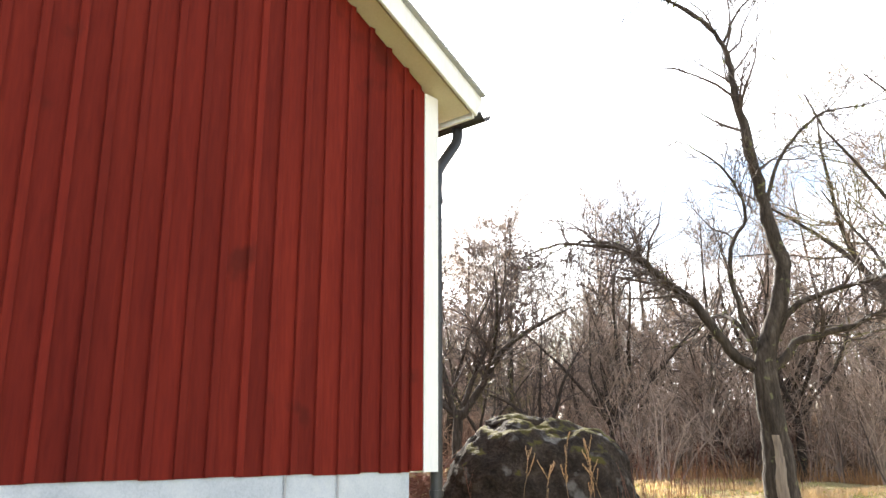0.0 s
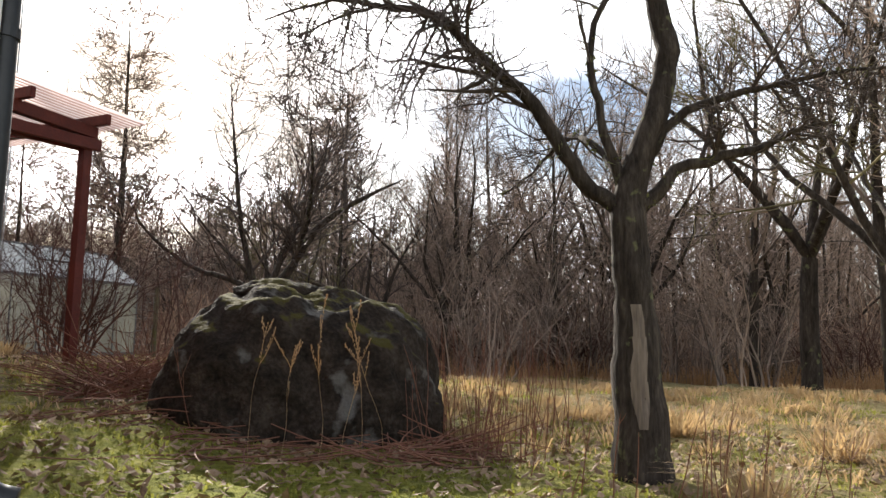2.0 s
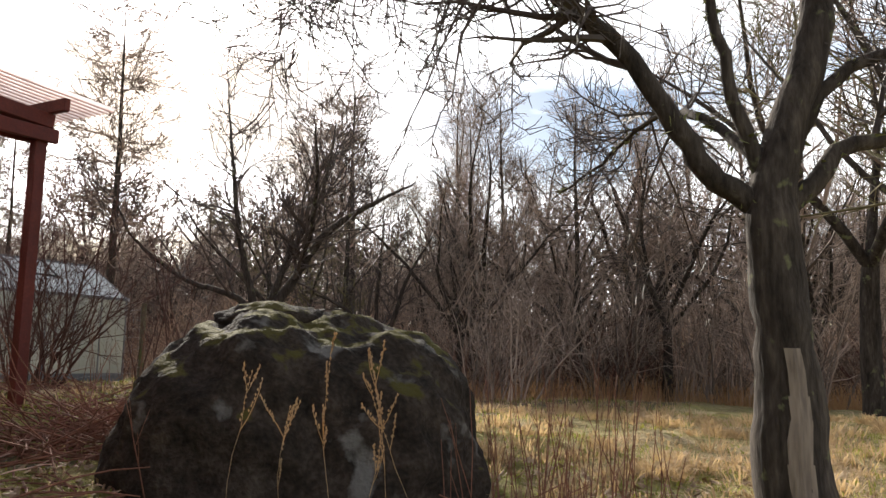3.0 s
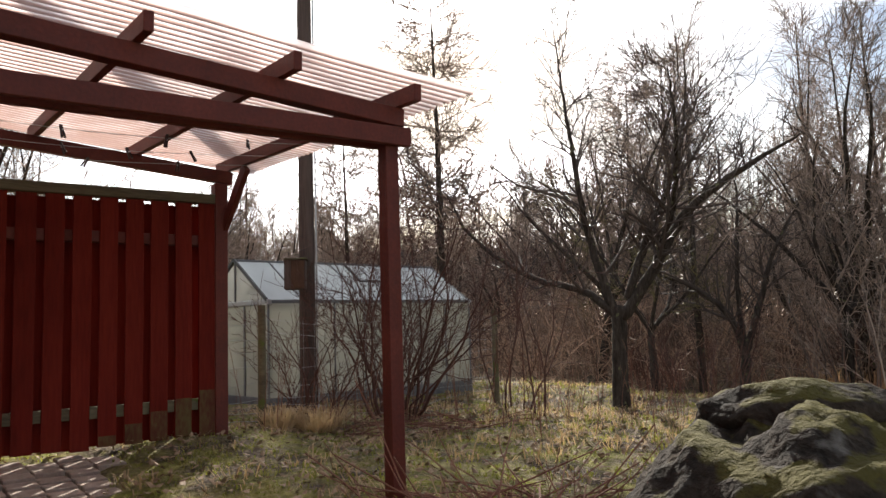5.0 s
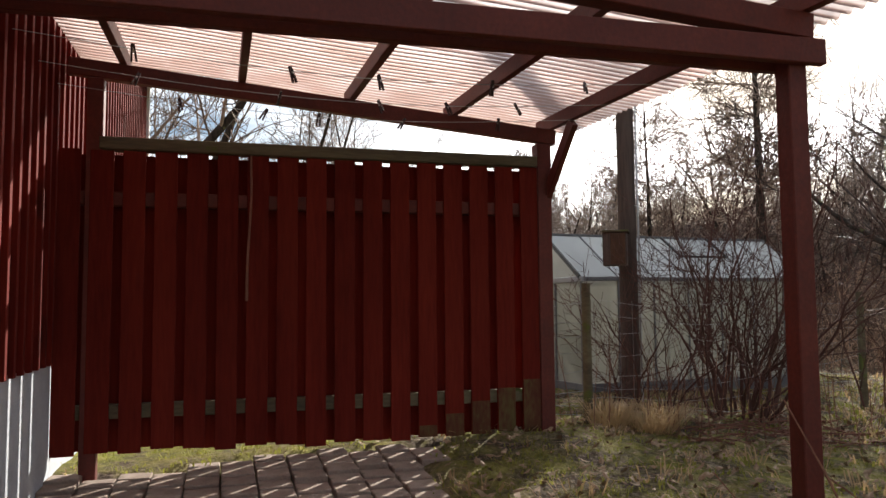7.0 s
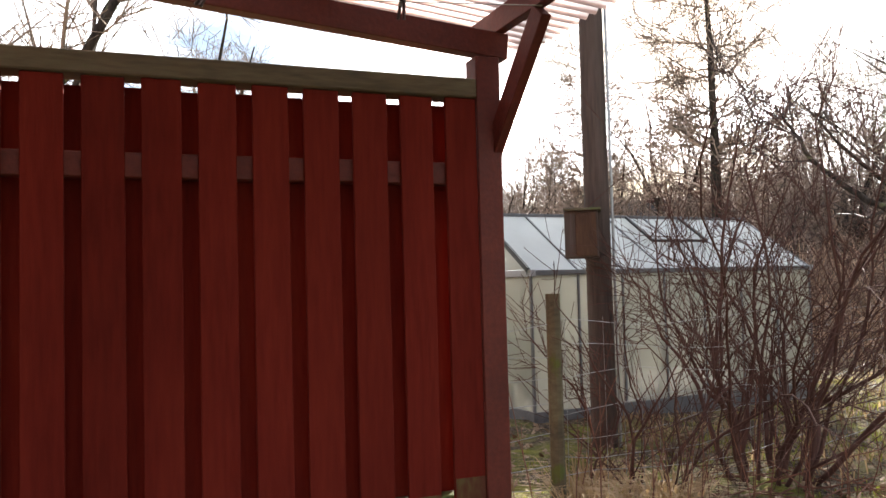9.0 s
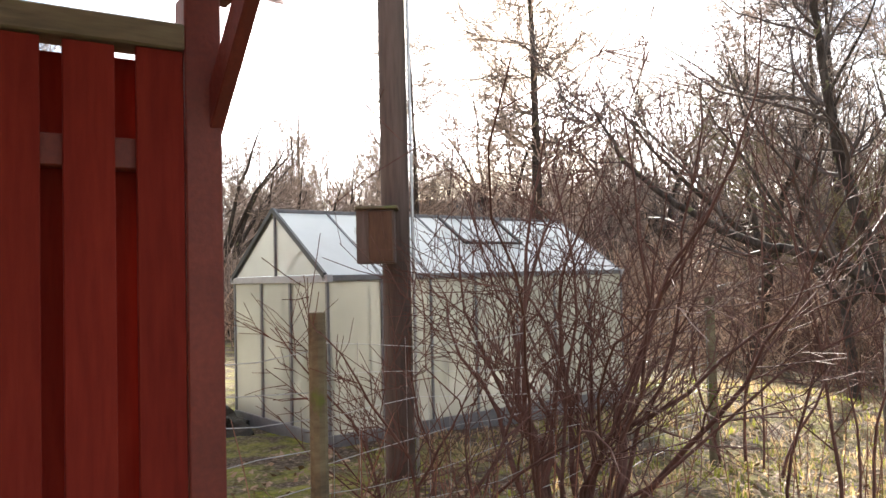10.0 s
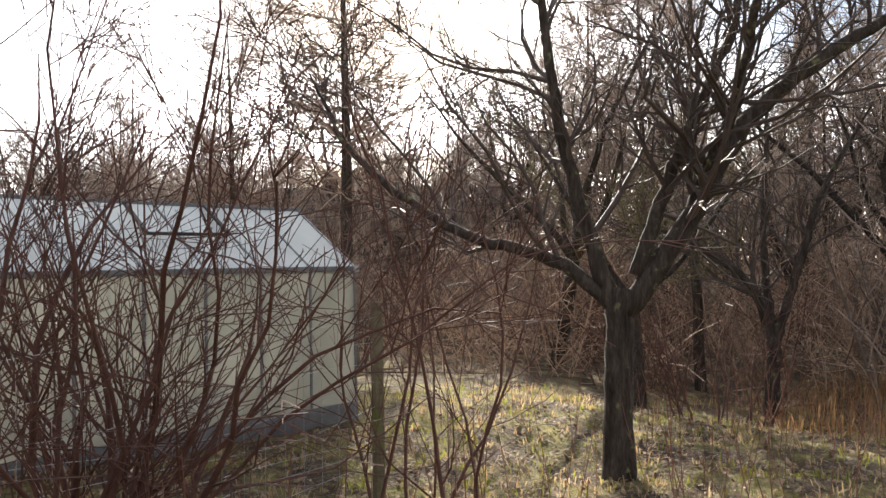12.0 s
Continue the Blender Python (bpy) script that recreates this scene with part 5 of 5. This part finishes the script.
# ---- greenhouse, pole, wire fence ----
def build_greenhouse():
    x1, x0, y0, y1, ze, za, zb = -12.95, -14.85, 10.12, 13.96, 1.93, 2.57, 0.55
    xm = (x0 + x1) / 2
    root = (xm, (y0 + y1) / 2, zb)
    g = thing("greenhouse", root, "small garden greenhouse with algae-dulled glazing and roof panes tinted as if mirroring the sky", "greenhouse")
    inv = Matrix.Translation([-c for c in root])

    def add(name, bm, mat, label=""):
        o = part(name, bm, mat, g, label)
        o.matrix_parent_inverse = inv
        return o
    add("base_frame", boxed(x0 - 0.02, y0 - 0.02, zb - 0.2, x1 + 0.02, y1 + 0.02, zb + 0.06, 0.004), ALU)
    ys = np.linspace(y0, y1, 8)
    for i in range(7):
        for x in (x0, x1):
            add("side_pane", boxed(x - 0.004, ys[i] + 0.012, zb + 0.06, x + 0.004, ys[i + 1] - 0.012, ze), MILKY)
        for xe, nm in ((x0, -1), (x1, 1)):
            b = bmesh.new()
            a0, a1 = Vector((xe, 0, ze + 0.02)), Vector((xm, 0, za))
            v = [b.verts.new((p.x, yy, p.z + dz)) for dz in (0, 0.008) for p, yy in ((a0, ys[i] + 0.012), (a0, ys[i + 1] - 0.012), (a1, ys[i + 1] - 0.012), (a1, ys[i] + 0.012))]
            for f in ((3, 2, 1, 0), (4, 5, 6, 7), (0, 1, 5, 4), (1, 2, 6, 5), (2, 3, 7, 6), (3, 0, 4, 7)):
                b.faces.new([v[k] for k in f])
            bmesh.ops.recalc_face_normals(b, faces=b.faces)
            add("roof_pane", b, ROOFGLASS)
    for y in ys:
        for x in (x0, x1):
            add("stud", boxed(x - 0.016, y - 0.012, zb + 0.06, x + 0.016, y + 0.012, ze, 0.002), ALU)
            add("roof_bar", barred((x, y, ze + 0.02), (xm, y, za + 0.005), 0.022, 0.028, 0.002), ALU)
    for x in (x0, x1):
        add("eaves_bar", boxed(x - 0.035, y0 - 0.03, ze - 0.02, x + 0.035, y1 + 0.03, ze + 0.03, 0.004), ALU)
    add("ridge", boxed(xm - 0.025, y0 - 0.03, za - 0.005, xm + 0.025, y1 + 0.03, za + 0.03, 0.004), ALU)
    for y, s in ((y0, -1), (y1, 1)):
        add("gable_bar", boxed(x0 - 0.05, y - 0.03, ze - 0.03, x1 + 0.05, y + 0.03, ze + 0.035, 0.004), GREY, "pale gable cross bar")
        for a, b_ in ((x0 + 0.03, x0 + 0.62), (x0 + 0.66, x0 + 1.22), (x0 + 1.26, x1 - 0.03)):
            add("gable_pane", boxed(a, y - 0.004, zb + 0.06, b_, y + 0.004, ze - 0.035), MILKY)
        for xx in (x0 + 0.64, x0 + 1.24):
            add("door_stile", boxed(xx - 0.018, y - 0.02, zb + 0.06, xx + 0.018, y + 0.02, ze - 0.035, 0.002), ALU)
        b = bmesh.new()
        v = [b.verts.new(p) for p in ((x0 + 0.03, y, ze + 0.04), (x1 - 0.03, y, ze + 0.04), (xm, y, za - 0.02))]
        b.faces.new(v)
        r = bmesh.ops.extrude_face_region(b, geom=b.faces[:])
        bmesh.ops.translate(b, verts=[q for q in r["geom"] if isinstance(q, bmesh.types.BMVert)], vec=(0, 0.006, 0))
        bmesh.ops.recalc_face_normals(b, faces=b.faces)
        add("gable_top_pane", b, MILKY)
        add("gable_mullion", boxed(xm - 0.014, y - 0.018, ze, xm + 0.014, y + 0.018, za - 0.01, 0.002), ALU)
    for a, b_ in ((x0, xm), (x1, xm)):
        add("verge_bar", barred((a, y0 - 0.025, ze + 0.03), (b_, y0 - 0.025, za + 0.02), 0.03, 0.05, 0.003), BLACK, "dark verge bar")
    # the roof vent's dark frame
    sl = Vector((xm - x1, 0, za - ze)).normalized()
    nrm = Vector((sl.z, 0, -sl.x))
    def slope(f, y, h):
        p = Vector((x1, y, ze + 0.03)) + Vector((xm - x1, 0, za - ze)) * f + nrm * h
        return p
    for a, b_ in (((0.45, 12.0), (0.45, 12.8)), ((0.92, 12.0), (0.45, 12.0)), ((0.92, 12.8), (0.45, 12.8))):
        add("vent_frame_bar", barred(slope(a[0], a[1], 0.03), slope(b_[0], b_[1], 0.03), 0.035, 0.03), BLACK)
    g.location, g.rotation_euler = (-14.12, 11.87, zb + 0.08), (0, 0, radians(5.5))
    return g


build_greenhouse()


def build_pole():
    root = (-11.66, 9.98, 0.55)
    p = thing("utility_pole", root, "weathered wooden utility pole beside the bush", "utility pole")
    inv = Matrix.Translation([-c for c in root])
    v, f = tube_data([smooth_line([(-11.66, 9.98, 0.3), (-11.66, 9.98, 3), (-11.65, 9.98, 8.4)], [0.105, 0.098, 0.085], 0.4)], 20)
    o = mesh_part("shaft", v, f, POLE, p, smooth=True)
    o.matrix_parent_inverse = inv
    v, f = tube_data([smooth_line([(-11.575, 10.07, 0.5), (-11.58, 10.07, 3), (-11.585, 10.06, 8.2)], [0.012, 0.012, 0.012], 0.4)], 8)
    o = mesh_part("conduit", v, f, STEEL, p, "thin cable conduit")
    o.matrix_parent_inverse = inv


build_pole()


def build_wire_fence():
    root = (-9.98, 8.64, 0.65)
    w = thing("wire_fence", root, "sagging sheep-wire fence on wooden stakes", "wire fence")
    inv = Matrix.Translation([-c for c in root])
    posts = [(-9.98, 8.64, 1.86), (-10.95, 12.4, 1.8)]
    for x, y, z in posts:
        b = bmesh.new()
        bmesh.ops.create_cone(b, cap_ends=True, segments=10, radius1=0.042, radius2=0.038, depth=z - 0.3, matrix=Matrix.Translation((x, y, (z + 0.3) / 2)))
        o = part("stake", b, GREY_WOOD, w, "grey wooden stake")
        o.matrix_parent_inverse = inv
    rng = np.random.default_rng(3)
    a, b = np.array(posts[0][:2]), np.array(posts[1][:2])
    c = np.array((-10.2, 5.2))
    for i, z in enumerate((0.74, 0.86, 0.98, 1.11, 1.25, 1.4, 1.56, 1.72)):
        for s, e in ((a, b), (c, a)):
            pts = [(*(s + (e - s) * t), z + 0.035 * math.sin(t * 9 + i * 1.3) - 0.05 * math.sin(math.pi * t) + rng.normal(0, 0.006)) for t in np.linspace(0, 1, 14)]
            v, f = tube_data([(np.array(pts), [0.0022] * 14)], 5, cap=False)
            o = mesh_part("line_wire", v, f, STEEL, w)
            o.matrix_parent_inverse = inv
    lines = []
    for t in np.linspace(0.02, 0.98, 26):
        q = a + (b - a) * t
        lines.append((np.array([(q[0], q[1], 0.7), (q[0] + 0.004, q[1], 1.2), (q[0], q[1], 1.72)]), [0.0015] * 3))
    v, f = tube_data(lines, 4, cap=False)
    o = tagged(mesh_part("wire_mesh", v, f, STEEL, w), kind="stuff")
    o.matrix_parent_inverse = inv


build_wire_fence()


def build_pole_box():
    """A shallow lidded wooden box fixed to the side of the pole."""
    root = (-11.56, 9.76, 2.1)
    b = thing("wooden_box", root, "small weathered brown wooden box fixed to the utility pole", "box")
    b.rotation_euler = (0, 0, radians(148))
    part("body", boxed(-0.1, -0.14, 0, 0.1, 0.115, 0.36, 0.006), POLE, b)
    part("front_panel", boxed(-0.118, -0.125, 0.015, -0.1005, 0.03, 0.345, 0.003), BROWN_BOARD, b, "brown door panel")
    part("lid", boxed(-0.135, -0.165, 0.361, 0.115, 0.12, 0.38, 0.004), GREY_WOOD, b, "weathered lid board")


build_pole_box()


def build_mound():
    bm = bmesh.new()
    bmesh.ops.create_icosphere(bm, subdivisions=4, radius=1)
    for q in bm.verts:
        s = 1 + 0.3 * noise.noise(q.co * 2.5) + 0.12 * noise.noise(q.co * 7)
        q.co = Vector((-14.6 + q.co.x * 0.75 * s, 9.35 + q.co.y * 0.5 * s, 0.5 + q.co.z * 0.3 * s))
    tagged(part("soil_heap", bm, CLOD), "dark heap of turf and soil by the greenhouse", "soil heap")


build_mound()


def build_sack():
    bm = bmesh.new()
    bmesh.ops.create_cube(bm, size=1)
    bmesh.ops.subdivide_edges(bm, edges=bm.edges[:], cuts=4, use_grid_fill=True)
    for q in bm.verts:
        k = 1 - 0.35 * (q.co.z ** 2) * 2
        q.co = Vector((-14.25 + q.co.x * 0.3 * k, 10.5 + q.co.y * 0.24 * k, 0.98 + q.co.z * 0.7)) + Vector((0.02, 0.02, 0.01)) * noise.noise(q.co * 4)
    tagged(part("compost_sack", bm, GREENBAG), "upright green plastic compost sack inside the greenhouse", "sack")


build_sack()


def build_far_house():
    root = Vector((-39.5, 31.5, 0.4))
    h = thing("far_house", root, "distant brown house with a low dark roof", "house")
    def add(name, bm, mat, label=""):
        return part(name, bm, mat, h, label)
    w = add("wall", boxed(-4, -3, -0.5, 4, 3, 3.6), FARHOUSE)
    b = bmesh.new()
    v = [b.verts.new(p) for p in ((-4.4, -3.5, 3.5), (4.4, -3.5, 3.5), (4.4, 3.5, 3.5), (-4.4, 3.5, 3.5), (-4.4, 0, 5.6), (4.4, 0, 5.6))]
    for f in ((3, 2, 1, 0), (0, 1, 5, 4), (2, 3, 4, 5), (1, 2, 5), (3, 0, 4)):
        b.faces.new([v[i] for i in f])
    r = add("roof", b, ROOFING)
    add("chimney", boxed(-1.2, -0.3, 5.1, -0.6, 0.3, 6.4), FARHOUSE)
    for x in (-2.2, 0.4, 2.4):
        win = part("window", boxed(x - 0.5, -3.06, 1.3, x + 0.5, -2.98, 2.5), WHITE, h)
        part("pane", boxed(x - 0.42, -3.08, 1.38, x + 0.42, -3.065, 2.42), BLACK, win)
    h.rotation_euler = (0, 0, radians(55))


build_far_house()


# ---- clothes lines and pegs ----
def build_clothes_lines():
    peg = None
    rng = np.random.default_rng(9)
    for x, z in ((-8.85, 2.95), (-8.35, 2.93), (-7.8, 2.91)):
        t = np.linspace(0, 1, 15)
        pts = np.array([(x, 4.72 + 3.3 * q, z + 0.05 - 0.03 * q - 0.1 * math.sin(math.pi * q)) for q in t])
        v, f = tube_data([(pts, [0.0022] * 15)], 5, cap=False)
        tagged(mesh_part("clothes_line", v, f, STEEL), "thin clothes line under the pergola roof", "clothes line", "lines under the pergola")
        for k in range(5):
            q = 0.12 + 0.17 * k + 0.1 * rng.random()
            y = 4.72 + 3.3 * q
            zz = z + 0.05 - 0.03 * q - 0.1 * math.sin(math.pi * q)
            m = pose(x, y, zz, rng.uniform(-30, 30), rng.uniform(-25, 25), rng.uniform(0, 180))
            if peg is None:
                peg = thing("clothes_peg", (x, y, zz), "dark clothes peg clipped to the line", "clothes peg", "pegs on the lines")
                for s in (-1, 1):
                    b = bmesh.new()
                    bar(b, (0, s * 0.004, 0.025), (0, s * 0.012, -0.06), 0.012, 0.009, 0.001)
                    part("peg_leg", b, PLASTIC, peg)
                v, f = tube_data([(np.array([(-0.009, 0, -0.01), (0.009, 0, -0.01)]), [0.006, 0.006])], 8)
                mesh_part("spring", v, f, STEEL, peg)
                peg.matrix_basis = m
            else:
                copy_thing(peg, m)


build_clothes_lines()
v_, f_ = tube_data([smooth_line([(FX + 0.054, 5.84, 2.69), (FX + 0.056, 5.845, 2.4), (FX + 0.054, 5.825, 2.0), (FX + 0.058, 5.82, 1.72)], [0.007, 0.007, 0.008, 0.01], 0.05)], 6)
tagged(mesh_part("hanging_cord", v_, f_, DRY), "frayed pale cord hanging down the fence", "cord")


# ---- paving ----
def build_paving():
    rng = random.Random(2)
    base = tagged(new("pavement", None), "patio of worn reddish concrete pavers", "paving", kind="structure")
    base.location = (-8.0, 6.0, 0.6)
    inv = Matrix.Translation((8.0, -6.0, -0.6))
    bm = bmesh.new()
    s = 0.204
    box(bm, -s / 2 + 0.005, -s / 2 + 0.005, -0.05, s / 2 - 0.005, s / 2 - 0.005, 0, 0.006)
    me = bpy.data.meshes.new("paver")
    bm.to_mesh(me)
    bm.free()
    me.materials.append(PAVER)
    for j in range(-2, 16):
        for i in range(-2, 18):
            x, y = -9.2 + s * (i + 0.5 * (j % 2)), 4.75 + s * j
            if not in_paving(x, y):
                continue
            o = new("paver", me)
            o.parent = base
            o.matrix_parent_inverse = inv
            o.location = (x, y, ground_z(x, y) + 0.006 + rng.uniform(-0.004, 0.004))
            o.rotation_euler = (rng.uniform(-0.015, 0.015), rng.uniform(-0.015, 0.015), rng.uniform(-0.02, 0.02))


build_paving()
